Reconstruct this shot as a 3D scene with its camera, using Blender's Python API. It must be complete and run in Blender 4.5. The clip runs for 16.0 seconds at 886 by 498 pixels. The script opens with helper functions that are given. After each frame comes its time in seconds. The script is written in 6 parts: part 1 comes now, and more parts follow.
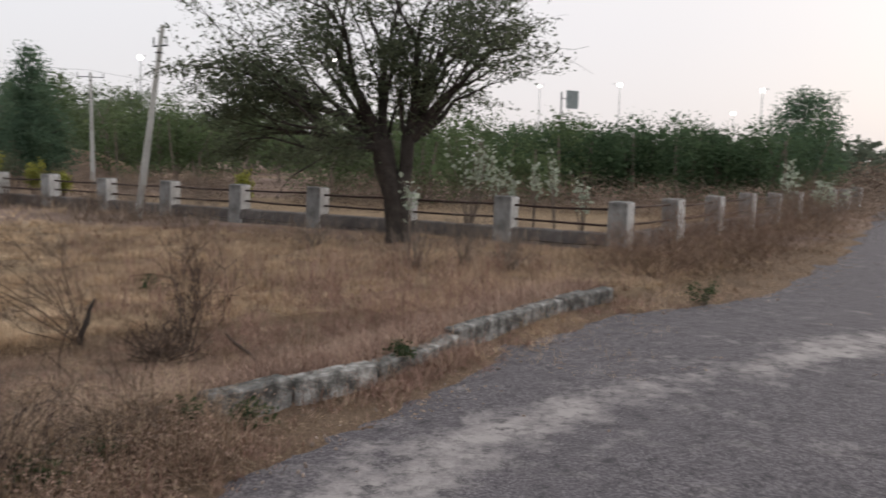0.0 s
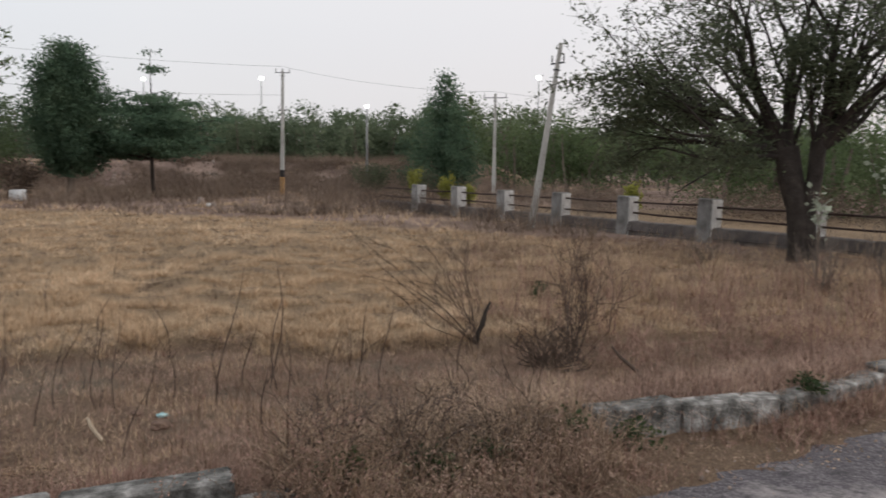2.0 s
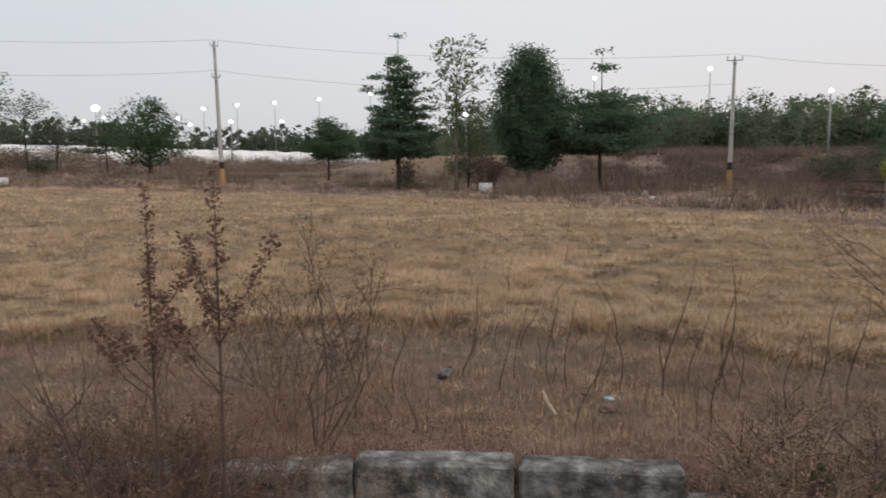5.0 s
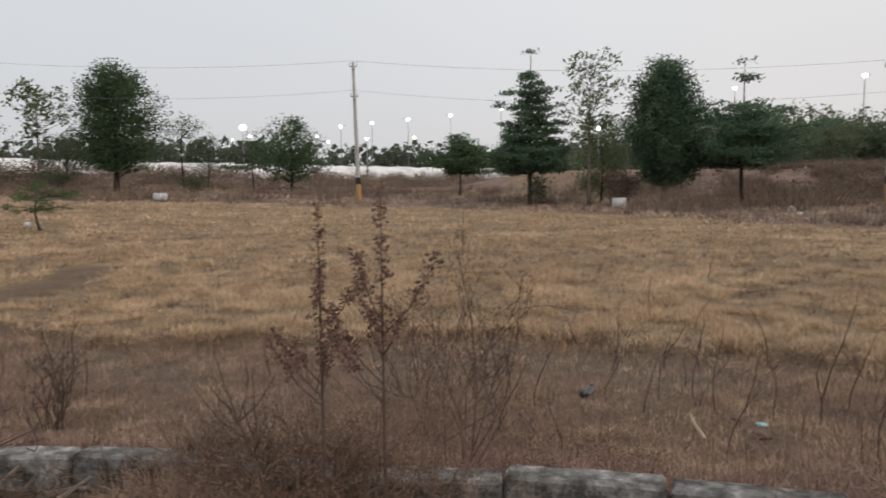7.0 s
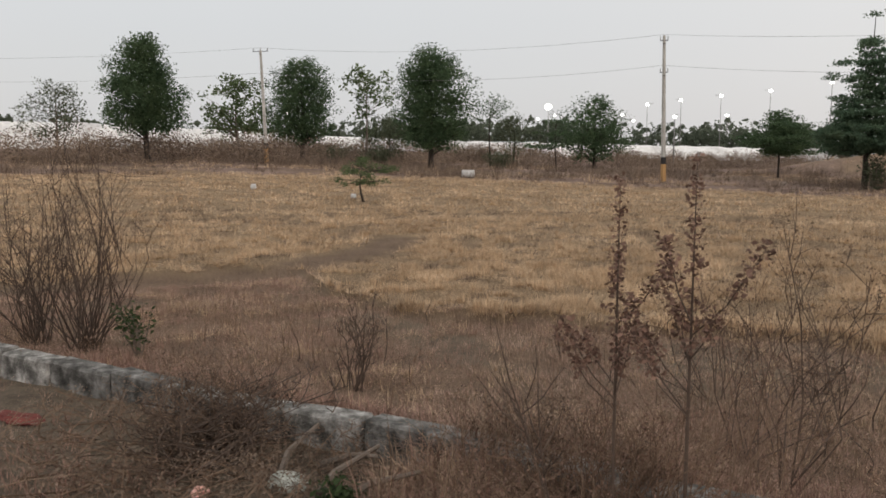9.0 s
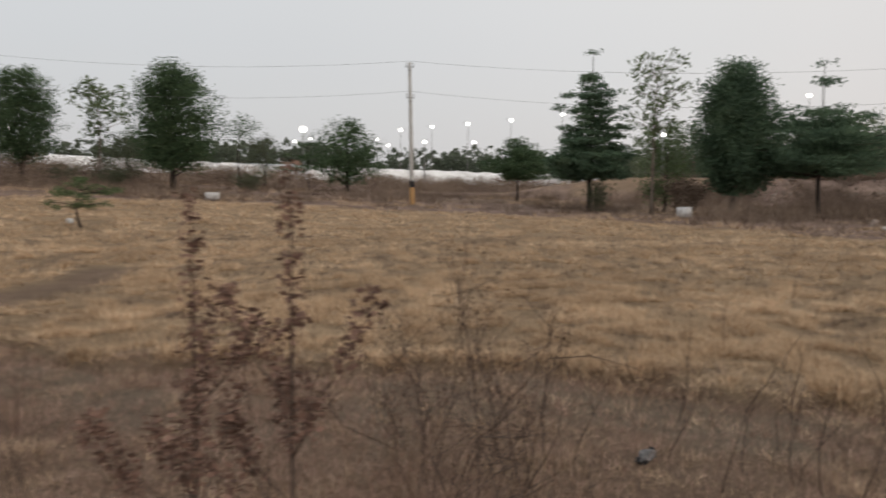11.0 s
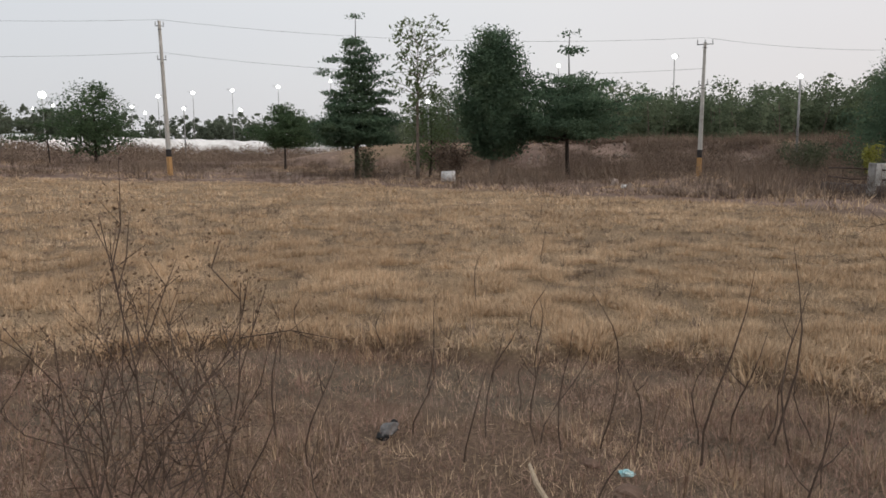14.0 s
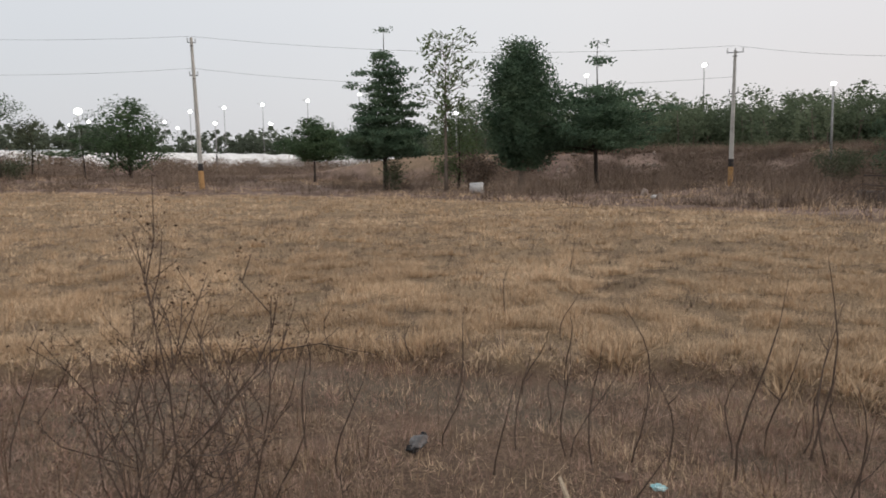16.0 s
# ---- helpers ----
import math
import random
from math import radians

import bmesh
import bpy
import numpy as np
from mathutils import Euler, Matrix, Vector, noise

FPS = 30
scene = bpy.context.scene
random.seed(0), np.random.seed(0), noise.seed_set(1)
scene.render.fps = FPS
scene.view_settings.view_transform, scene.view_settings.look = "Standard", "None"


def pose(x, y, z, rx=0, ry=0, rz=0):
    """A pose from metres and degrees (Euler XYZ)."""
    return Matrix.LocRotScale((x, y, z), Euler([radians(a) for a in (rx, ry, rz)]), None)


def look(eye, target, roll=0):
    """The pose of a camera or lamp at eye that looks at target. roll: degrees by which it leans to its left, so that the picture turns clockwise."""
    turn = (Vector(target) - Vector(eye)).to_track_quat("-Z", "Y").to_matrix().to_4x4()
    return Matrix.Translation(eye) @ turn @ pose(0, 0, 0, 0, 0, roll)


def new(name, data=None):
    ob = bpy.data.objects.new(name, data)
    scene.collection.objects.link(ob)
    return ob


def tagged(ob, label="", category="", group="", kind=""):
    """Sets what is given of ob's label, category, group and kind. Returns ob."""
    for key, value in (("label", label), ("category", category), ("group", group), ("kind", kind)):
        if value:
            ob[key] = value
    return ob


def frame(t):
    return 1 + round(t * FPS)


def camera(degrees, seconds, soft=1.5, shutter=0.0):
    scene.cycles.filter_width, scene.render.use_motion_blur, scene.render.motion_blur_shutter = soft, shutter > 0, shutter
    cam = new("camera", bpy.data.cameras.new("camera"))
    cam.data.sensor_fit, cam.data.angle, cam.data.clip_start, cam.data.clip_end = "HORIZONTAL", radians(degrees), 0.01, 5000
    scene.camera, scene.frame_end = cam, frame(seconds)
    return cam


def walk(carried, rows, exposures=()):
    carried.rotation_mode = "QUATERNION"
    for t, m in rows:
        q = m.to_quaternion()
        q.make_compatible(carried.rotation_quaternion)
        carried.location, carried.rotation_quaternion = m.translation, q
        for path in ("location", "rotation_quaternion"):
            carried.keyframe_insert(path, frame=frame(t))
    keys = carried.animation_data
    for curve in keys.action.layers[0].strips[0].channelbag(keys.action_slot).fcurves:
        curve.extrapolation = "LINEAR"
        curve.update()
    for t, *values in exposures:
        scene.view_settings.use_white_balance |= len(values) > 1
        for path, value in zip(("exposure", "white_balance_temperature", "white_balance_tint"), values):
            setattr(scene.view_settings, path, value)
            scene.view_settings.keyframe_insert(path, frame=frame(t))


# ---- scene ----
cam = camera(59.2, 16.0, soft=1.65, shutter=0.48)
PATH = [
    (0.00, 0.000, 0.000, 1.550, 0.27, -6.41, -1.48),
    (0.50, -0.002, 0.062, 1.521, 7.03, -6.45, -1.45),
    (1.00, -0.010, 0.083, 1.506, 15.72, -6.34, -1.09),
    (1.50, -0.065, 0.146, 1.514, 22.99, -5.98, -0.86),
    (2.00, -0.090, 0.199, 1.518, 28.05, -6.02, -0.70),
    (2.50, -0.086, 0.232, 1.515, 32.68, -5.84, -0.53),
    (3.00, -0.097, 0.238, 1.512, 38.40, -5.73, -0.28),
    (3.50, -0.136, 0.222, 1.511, 45.38, -5.82, -0.20),
    (4.00, -0.171, 0.204, 1.498, 51.34, -6.19, 0.08),
    (4.50, -0.195, 0.193, 1.490, 55.95, -6.55, 0.31),
    (4.70, -0.200, 0.197, 1.483, 57.52, -6.62, 0.31),
    (5.75, -0.190, 0.150, 1.488, 63.50, -5.90, 0.20),
    (6.80, -0.195, 0.093, 1.485, 67.99, -5.23, 0.55),
    (7.00, -0.180, 0.069, 1.505, 69.01, -5.43, 0.59),
    (7.50, -0.212, 0.043, 1.498, 75.58, -6.32, 0.26),
    (8.00, -0.267, 0.020, 1.479, 84.03, -7.36, 0.32),
    (8.20, -0.296, 0.014, 1.462, 86.76, -7.64, 0.35),
    (9.25, -0.600, 0.190, 1.475, 91.00, -6.70, 0.00),
    (10.30, -0.935, 0.393, 1.476, 83.34, -5.43, -0.08),
    (10.50, -1.043, 0.475, 1.463, 80.47, -5.35, -0.04),
    (11.00, -1.233, 0.701, 1.443, 73.41, -5.04, -0.50),
    (11.50, -1.383, 0.865, 1.414, 66.95, -5.06, -0.87),
    (12.00, -1.526, 1.009, 1.403, 61.05, -4.71, -0.95),
    (12.50, -1.532, 1.091, 1.392, 57.86, -4.24, -0.63),
    (13.00, -1.535, 1.127, 1.359, 56.51, -5.36, 0.10),
    (13.50, -1.550, 1.122, 1.355, 56.72, -6.57, 0.24),
    (14.00, -1.546, 1.116, 1.359, 56.91, -7.30, 0.27),
    (14.50, -1.541, 1.116, 1.360, 57.07, -7.18, 0.50),
    (15.00, -1.539, 1.119, 1.363, 57.33, -6.59, 0.83),
    (15.50, -1.541, 1.121, 1.361, 57.58, -6.24, 0.91),
    (16.00, -1.541, 1.115, 1.364, 58.97, -6.44, 0.84),
]
walk(cam, [(t, pose(x, y, z, 90 + pitch, roll, yaw)) for t, x, y, z, yaw, pitch, roll in PATH],
     exposures=((0.0, 0.18, 6450, 10), (1.0, 0.20, 6470, 10), (2.0, 0.12, 6480, 10), (3.0, 0.09, 6500, 10), (4.5, 0.05, 6520, 10), (7.0, 0.02, 6630, 10), (8.2, 0.06, 6860, 10), (10.0, 0.0, 6800, 10), (11.2, -0.05, 6770, 10), (12.0, -0.05, 6680, 10), (12.5, -0.15, 6600, 10), (13.3, 0.0, 6590, 10), (14.5, 0.06, 6590, 10), (16.0, 0.06, 6570, 10)))

# ---- light ----
SUN_EL, SUN_AZ = radians(16), radians(35)
world = bpy.data.worlds.new("overcast_sky")
scene.world = world
world.use_nodes = True
wn, wl = world.node_tree.nodes, world.node_tree.links
wn.clear()
w_out = wn.new("ShaderNodeOutputWorld")
w_bg = wn.new("ShaderNodeBackground")
w_sky = wn.new("ShaderNodeTexSky")
w_sky.sky_type, w_sky.sun_disc = "NISHITA", False
w_sky.sun_elevation, w_sky.sun_rotation = SUN_EL, math.pi / 2 - SUN_AZ
w_sky.dust_density, w_sky.air_density = 4.0, 1.0
w_geo = wn.new("ShaderNodeTexCoord")
w_sep = wn.new("ShaderNodeSeparateXYZ")
w_ramp = wn.new("ShaderNodeValToRGB")
w_noise = wn.new("ShaderNodeTexNoise")
w_noise.inputs["Scale"].default_value = 1.6
w_noise.inputs["Detail"].default_value = 3.0
w_scale = wn.new("ShaderNodeMix")
w_scale.data_type, w_scale.blend_type = "RGBA", "MULTIPLY"
w_scale.inputs[0].default_value = 1.0
w_scale.inputs[7].default_value = (0.12, 0.12, 0.12, 1)
w_mix = wn.new("ShaderNodeMix")
w_mix.data_type = "RGBA"
w_mix.inputs[0].default_value = 0.9
w_ramp.color_ramp.elements[0].position = 0.0
w_ramp.color_ramp.elements[0].color = (0.80, 0.785, 0.80, 1)
w_ramp.color_ramp.elements[1].position = 0.55
w_ramp.color_ramp.elements[1].color = (1.0, 1.01, 1.01, 1)
e = w_ramp.color_ramp.elements.new(0.16)
e.color = (0.84, 0.845, 0.87, 1)
wl.new(w_geo.outputs["Generated"], w_sep.inputs[0])
wl.new(w_geo.outputs["Generated"], w_noise.inputs["Vector"])
wl.new(w_sep.outputs["Z"], w_ramp.inputs[0])
wl.new(w_sky.outputs[0], w_scale.inputs[6])
wl.new(w_scale.outputs[2], w_mix.inputs[6])
w_cloud = wn.new("ShaderNodeMix")
w_cloud.data_type, w_cloud.blend_type = "RGBA", "MULTIPLY"
w_cloud.inputs[0].default_value = 0.10
wl.new(w_ramp.outputs[0], w_cloud.inputs[6])
wl.new(w_noise.outputs["Fac"], w_cloud.inputs[7])
w_dot = wn.new("ShaderNodeVectorMath")
w_dot.operation = "DOT_PRODUCT"
w_dot.inputs[1].default_value = (math.cos(radians(60)), math.sin(radians(60)), 0.0)
wl.new(w_geo.outputs["Generated"], w_dot.inputs[0])
w_warm = wn.new("ShaderNodeMapRange")
w_warm.inputs[1].default_value, w_warm.inputs[2].default_value = 0.1, 1.0
wl.new(w_dot.outputs["Value"], w_warm.inputs[0])
w_tint = wn.new("ShaderNodeMix")
w_tint.data_type, w_tint.blend_type = "RGBA", "MULTIPLY"
w_tint.inputs[7].default_value = (1.02, 0.97, 0.96, 1)
wl.new(w_warm.outputs[0], w_tint.inputs[0])
wl.new(w_cloud.outputs[2], w_tint.inputs[6])
w_dot2 = wn.new("ShaderNodeVectorMath")
w_dot2.operation = "DOT_PRODUCT"
w_dot2.inputs[1].default_value = (-0.97, -0.26, 0.0)
wl.new(w_geo.outputs["Generated"], w_dot2.inputs[0])
w_cool = wn.new("ShaderNodeMapRange")
w_cool.inputs[1].default_value, w_cool.inputs[2].default_value = 0.55, 1.0
wl.new(w_dot2.outputs["Value"], w_cool.inputs[0])
w_grey = wn.new("ShaderNodeMix")
w_grey.data_type, w_grey.blend_type = "RGBA", "MULTIPLY"
w_grey.inputs[7].default_value = (0.86, 0.89, 0.92, 1)
wl.new(w_cool.outputs[0], w_grey.inputs[0])
wl.new(w_tint.outputs[2], w_grey.inputs[6])
wl.new(w_grey.outputs[2], w_mix.inputs[7])
wl.new(w_mix.outputs[2], w_bg.inputs[0])
wl.new(w_bg.outputs[0], w_out.inputs[0])
w_bg.inputs[1].default_value = 1.0

sun_data = bpy.data.lights.new("sun", "SUN")
sun_data.energy, sun_data.angle, sun_data.color = 0.5, radians(25), (1.0, 0.90, 0.84)
sun = new("sun", sun_data)
sun.matrix_world = look((0, 0, 30), (-30 * math.cos(SUN_AZ), -30 * math.sin(SUN_AZ), 30 - 30 * math.tan(SUN_EL)))

# ---- materials ----


def material(name, colours, scale=5.0, rough=0.8, island=0.0, bump=0.0, fine=40.0, metal=0.0, detail=6.0, emit=0.0, spec=0.25, obrand=0.0, thin=0.0):
    """Noise between the colours at two scales, with random brightness for each island or object, and fine bump."""
    m = bpy.data.materials.new(name)
    m.use_nodes = True
    nt = m.node_tree
    n, l = nt.nodes, nt.links
    b = n["Principled BSDF"]
    b.inputs["Roughness"].default_value = rough
    b.inputs["Metallic"].default_value = metal
    b.inputs["Specular IOR Level"].default_value = spec
    tc = n.new("ShaderNodeTexCoord")
    n1 = n.new("ShaderNodeTexNoise")
    n1.inputs["Scale"].default_value, n1.inputs["Detail"].default_value = scale, detail
    n1.inputs["Roughness"].default_value = 0.62
    l.new(tc.outputs["Object"], n1.inputs["Vector"])
    ramp = n.new("ShaderNodeValToRGB")
    els = ramp.color_ramp.elements
    for i, c in enumerate(colours):
        p = 0.3 + 0.4 * i / max(1, len(colours) - 1)
        el = els[i] if i < 2 else els.new(p)
        el.position, el.color = p, (*c, 1)
    l.new(n1.outputs["Fac"], ramp.inputs[0])
    col = ramp.outputs[0]
    n2 = n.new("ShaderNodeTexNoise")
    n2.inputs["Scale"].default_value, n2.inputs["Detail"].default_value = fine, 3.0
    l.new(tc.outputs["Object"], n2.inputs["Vector"])
    hsv = n.new("ShaderNodeHueSaturation")
    l.new(col, hsv.inputs["Color"])
    mr = n.new("ShaderNodeMapRange")
    mr.inputs[3].default_value, mr.inputs[4].default_value = 0.75, 1.25
    l.new(n2.outputs["Fac"], mr.inputs[0])
    val = mr.outputs[0]
    for amount, node, out in ((island, "ShaderNodeNewGeometry", "Random Per Island"), (obrand, "ShaderNodeObjectInfo", "Random")):
        if amount:
            g = n.new(node)
            r = n.new("ShaderNodeMapRange")
            r.inputs[3].default_value, r.inputs[4].default_value = 1 - amount, 1 + amount
            l.new(g.outputs[out], r.inputs[0])
            mu = n.new("ShaderNodeMath")
            mu.operation = "MULTIPLY"
            l.new(val, mu.inputs[0])
            l.new(r.outputs[0], mu.inputs[1])
            val = mu.outputs[0]
    l.new(val, hsv.inputs["Value"])
    l.new(hsv.outputs[0], b.inputs["Base Color"])
    if bump:
        bp = n.new("ShaderNodeBump")
        bp.inputs["Strength"].default_value = bump
        bp.inputs["Distance"].default_value = 0.02
        l.new(n2.outputs["Fac"], bp.inputs["Height"])
        l.new(bp.outputs[0], b.inputs["Normal"])
    if thin:
        tr = n.new("ShaderNodeBsdfTranslucent")
        mix = n.new("ShaderNodeMixShader")
        mix.inputs[0].default_value = thin
        l.new(hsv.outputs[0], tr.inputs["Color"])
        l.new(b.outputs[0], mix.inputs[1])
        l.new(tr.outputs[0], mix.inputs[2])
        l.new(mix.outputs[0], n["Material Output"].inputs["Surface"])
    if emit:
        b.inputs["Emission Color"].default_value = (1.0, 0.98, 0.94, 1)
        b.inputs["Emission Strength"].default_value = emit
    return m


M = {}
M["straw"] = material("straw_grass", [(0.355, 0.252, 0.164), (0.519, 0.377, 0.250), (0.700, 0.533, 0.373)], 0.5, 0.85, island=0.35)
M["straw_dull"] = material("dull_straw", [(0.20, 0.143, 0.10), (0.34, 0.245, 0.172), (0.50, 0.375, 0.27)], 0.8, 0.85, island=0.4)
M["straw_pink"] = material("pinkish_dry_grass", [(0.235, 0.152, 0.12), (0.365, 0.248, 0.195), (0.49, 0.36, 0.285)], 0.9, 0.85, island=0.4)
M["pale_plate"] = material("pale_post_side", [(0.36, 0.35, 0.34), (0.66, 0.65, 0.64)], 6.0, 0.9, bump=0.2)
M["brown"] = material("dead_brown_stems", [(0.13, 0.085, 0.06), (0.20, 0.135, 0.095)], 1.0, 0.85, island=0.4)
M["rust"] = material("rusty_dry_grass", [(0.22, 0.132, 0.105), (0.365, 0.232, 0.185)], 1.0, 0.85, island=0.4)
M["scrub"] = material("dark_dry_scrub", [(0.115, 0.084, 0.066), (0.185, 0.137, 0.106), (0.27, 0.205, 0.16)], 0.15, 0.9, island=0.4)
M["seed"] = material("reddish_brown_seed", [(0.13, 0.077, 0.058), (0.22, 0.135, 0.105)], 9.0, 0.85, island=0.4)
M["twig"] = material("dry_twig", [(0.06, 0.042, 0.034), (0.115, 0.082, 0.064)], 6.0, 0.85, island=0.25)
M["bark"] = material("rough_bark", [(0.022, 0.018, 0.016), (0.042, 0.034, 0.03), (0.07, 0.057, 0.05)], 5.0, 0.9, bump=0.8, fine=28)
M["pale_bark"] = material("pale_bark", [(0.12, 0.095, 0.08), (0.22, 0.18, 0.15)], 6.0, 0.9, bump=0.4)
M["leaf_dark"] = material("dark_green_leaf", [(0.053, 0.090, 0.051), (0.084, 0.131, 0.070), (0.127, 0.179, 0.094)], 0.8, 0.8, island=0.2, spec=0.12, thin=0.5)
M["leaf_deep"] = material("deep_green_leaf", [(0.066, 0.110, 0.075), (0.103, 0.161, 0.104), (0.151, 0.211, 0.131)], 0.8, 0.8, island=0.2, spec=0.12, thin=0.5)
M["leaf_mid"] = material("mid_green_leaf", [(0.07, 0.105, 0.05), (0.115, 0.155, 0.075), (0.165, 0.20, 0.105)], 0.5, 0.8, island=0.28, spec=0.12, thin=0.5)
M["leaf_olive"] = material("olive_leaf", [(0.063, 0.076, 0.049), (0.099, 0.116, 0.072), (0.137, 0.155, 0.099)], 1.2, 0.8, island=0.28, spec=0.12, thin=0.5)
M["leaf_wood"] = material("woodland_leaf", [(0.095, 0.129, 0.081), (0.140, 0.179, 0.110), (0.190, 0.224, 0.143)], 0.12, 0.65, island=0.2, spec=0.2, thin=0.5)
# Paler, greyer leaf colour puts the haze of distance into the far trees.
M["leaf_far"] = material("haze_paled_far_leaf", [(0.10, 0.125, 0.092), (0.135, 0.16, 0.118), (0.165, 0.19, 0.145)], 0.1, 0.8, island=0.15, spec=0.1, thin=0.5)
M["leaf_yellow"] = material("yellow_green_leaf", [(0.20, 0.21, 0.045), (0.33, 0.33, 0.08)], 2.0, 0.6, island=0.3, thin=0.5)
M["leaf_pale"] = material("pale_grey_green_leaf", [(0.264, 0.317, 0.238), (0.458, 0.493, 0.414)], 3.0, 0.6, island=0.25, thin=0.5)
M["leaf_weed"] = material("small_weed_leaf", [(0.035, 0.059, 0.025), (0.063, 0.091, 0.035)], 5.0, 0.6, island=0.35, thin=0.5)
M["concrete"] = material("weathered_concrete_pole", [(0.33, 0.32, 0.30), (0.44, 0.43, 0.41), (0.52, 0.51, 0.49)], 2.5, 0.85, bump=0.15)
M["post_paint"] = material("stained_whitewash", [(0.100, 0.094, 0.090), (0.246, 0.239, 0.234), (0.363, 0.357, 0.351)], 3.0, 0.9, bump=0.3, obrand=0.12)
M["wall_stone"] = material("dark_plinth_stone", [(0.075, 0.065, 0.065), (0.13, 0.115, 0.11), (0.19, 0.17, 0.16)], 3.0, 0.9, bump=0.5, obrand=0.25)
M["kerb"] = material("mouldy_whitewashed_kerb", [(0.035, 0.034, 0.031), (0.11, 0.106, 0.10), (0.28, 0.272, 0.262), (0.54, 0.52, 0.50)], 8.5, 0.9, bump=0.7, fine=50, obrand=0.35)
M["rust_pipe"] = material("rusty_pipe", [(0.035, 0.022, 0.02), (0.07, 0.045, 0.038)], 6.0, 0.7, metal=0.3)
M["steel"] = material("galvanised_steel", [(0.22, 0.22, 0.225), (0.33, 0.33, 0.335)], 5.0, 0.5, metal=0.6)
M["dark_metal"] = material("dark_fitting", [(0.035, 0.035, 0.04), (0.07, 0.07, 0.075)], 9.0, 0.6, metal=0.4)
M["orange"] = material("faded_orange_paint", [(0.40, 0.22, 0.09), (0.55, 0.34, 0.16)], 5.0, 0.8)
M["black_paint"] = material("black_paint_band", [(0.02, 0.02, 0.022), (0.05, 0.045, 0.045)], 5.0, 0.7)
M["lamp"] = material("lit_lamp_glass", [(0.9, 0.9, 0.88), (0.95, 0.95, 0.93)], 1.0, 0.3, emit=6.0)
M["white_wall"] = material("white_compound_wall", [(0.52, 0.51, 0.51), (0.74, 0.74, 0.74), (0.86, 0.86, 0.86)], 0.35, 0.9, fine=2.0)
M["white_block"] = material("whitewashed_block", [(0.42, 0.42, 0.43), (0.72, 0.72, 0.72)], 4.0, 0.9, bump=0.2)
M["rubble"] = material("rubble_stone", [(0.17, 0.122, 0.10), (0.28, 0.215, 0.18), (0.42, 0.36, 0.32)], 1.5, 0.9, island=0.35, obrand=0.3)
M["earth"] = material("bare_earth_mound", [(0.10, 0.066, 0.05), (0.165, 0.11, 0.085), (0.24, 0.17, 0.132)], 0.9, 0.95, bump=0.5, fine=6)
M["cable"] = material("aluminium_cable", [(0.16, 0.16, 0.17), (0.22, 0.22, 0.23)], 4.0, 0.5, metal=0.3)
M["sign"] = material("sign_back_panel", [(0.22, 0.25, 0.25), (0.30, 0.33, 0.33)], 2.0, 0.6)
M["blue_plastic"] = material("blue_plastic_bag", [(0.02, 0.13, 0.26), (0.06, 0.27, 0.42), (0.5, 0.58, 0.64)], 9.0, 0.4, bump=0.3)
M["cyan_wrap"] = material("cyan_wrapper", [(0.10, 0.42, 0.48), (0.62, 0.75, 0.76)], 30.0, 0.4)
M["pink_paper"] = material("pink_wrapper", [(0.75, 0.36, 0.30), (0.85, 0.55, 0.48)], 20.0, 0.6)
M["pale_cloth"] = material("pale_plastic_rag", [(0.30, 0.32, 0.28), (0.55, 0.56, 0.52)], 12.0, 0.6, bump=0.3)
M["grey_plastic"] = material("grey_plastic_scrap", [(0.06, 0.058, 0.06), (0.20, 0.19, 0.19)], 18.0, 0.6)
M["black_rubber"] = material("black_scrap", [(0.012, 0.012, 0.014), (0.03, 0.03, 0.032)], 14.0, 0.6)
M["red_cloth"] = material("dark_red_rag", [(0.10, 0.022, 0.02), (0.19, 0.05, 0.04)], 14.0, 0.8)
M["pale_wood"] = material("sun_bleached_wood", [(0.32, 0.25, 0.18), (0.48, 0.39, 0.29)], 30.0, 0.8)
M["roof"] = material("pale_teal_roof", [(0.46, 0.51, 0.52), (0.54, 0.59, 0.60)], 1.0, 0.7)

# The ground: soil, straw litter and a green-grey crust, mixed by noise at several scales.
gm = bpy.data.materials.new("dry_field_soil")
gm.use_nodes = True
gn, gl = gm.node_tree.nodes, gm.node_tree.links
g_tc = gn.new("ShaderNodeTexCoord")


def g_noise(scale, detail=5.0, rough=0.6):
    nz = gn.new("ShaderNodeTexNoise")
    nz.inputs["Scale"].default_value, nz.inputs["Detail"].default_value, nz.inputs["Roughness"].default_value = scale, detail, rough
    gl.new(g_tc.outputs["Object"], nz.inputs["Vector"])
    return nz.outputs["Fac"]


def g_step(fac, a, b):
    r = gn.new("ShaderNodeMapRange")
    r.inputs[1].default_value, r.inputs[2].default_value = a, b
    gl.new(fac, r.inputs[0])
    return r.outputs[0]


def g_mix(fac, a, b):
    mx = gn.new("ShaderNodeMix")
    mx.data_type = "RGBA"
    gl.new(fac, mx.inputs[0])
    for i, v in ((6, a), (7, b)):
        if isinstance(v, tuple):
            mx.inputs[i].default_value = (*v, 1)
        else:
            gl.new(v, mx.inputs[i])
    return mx.outputs[2]


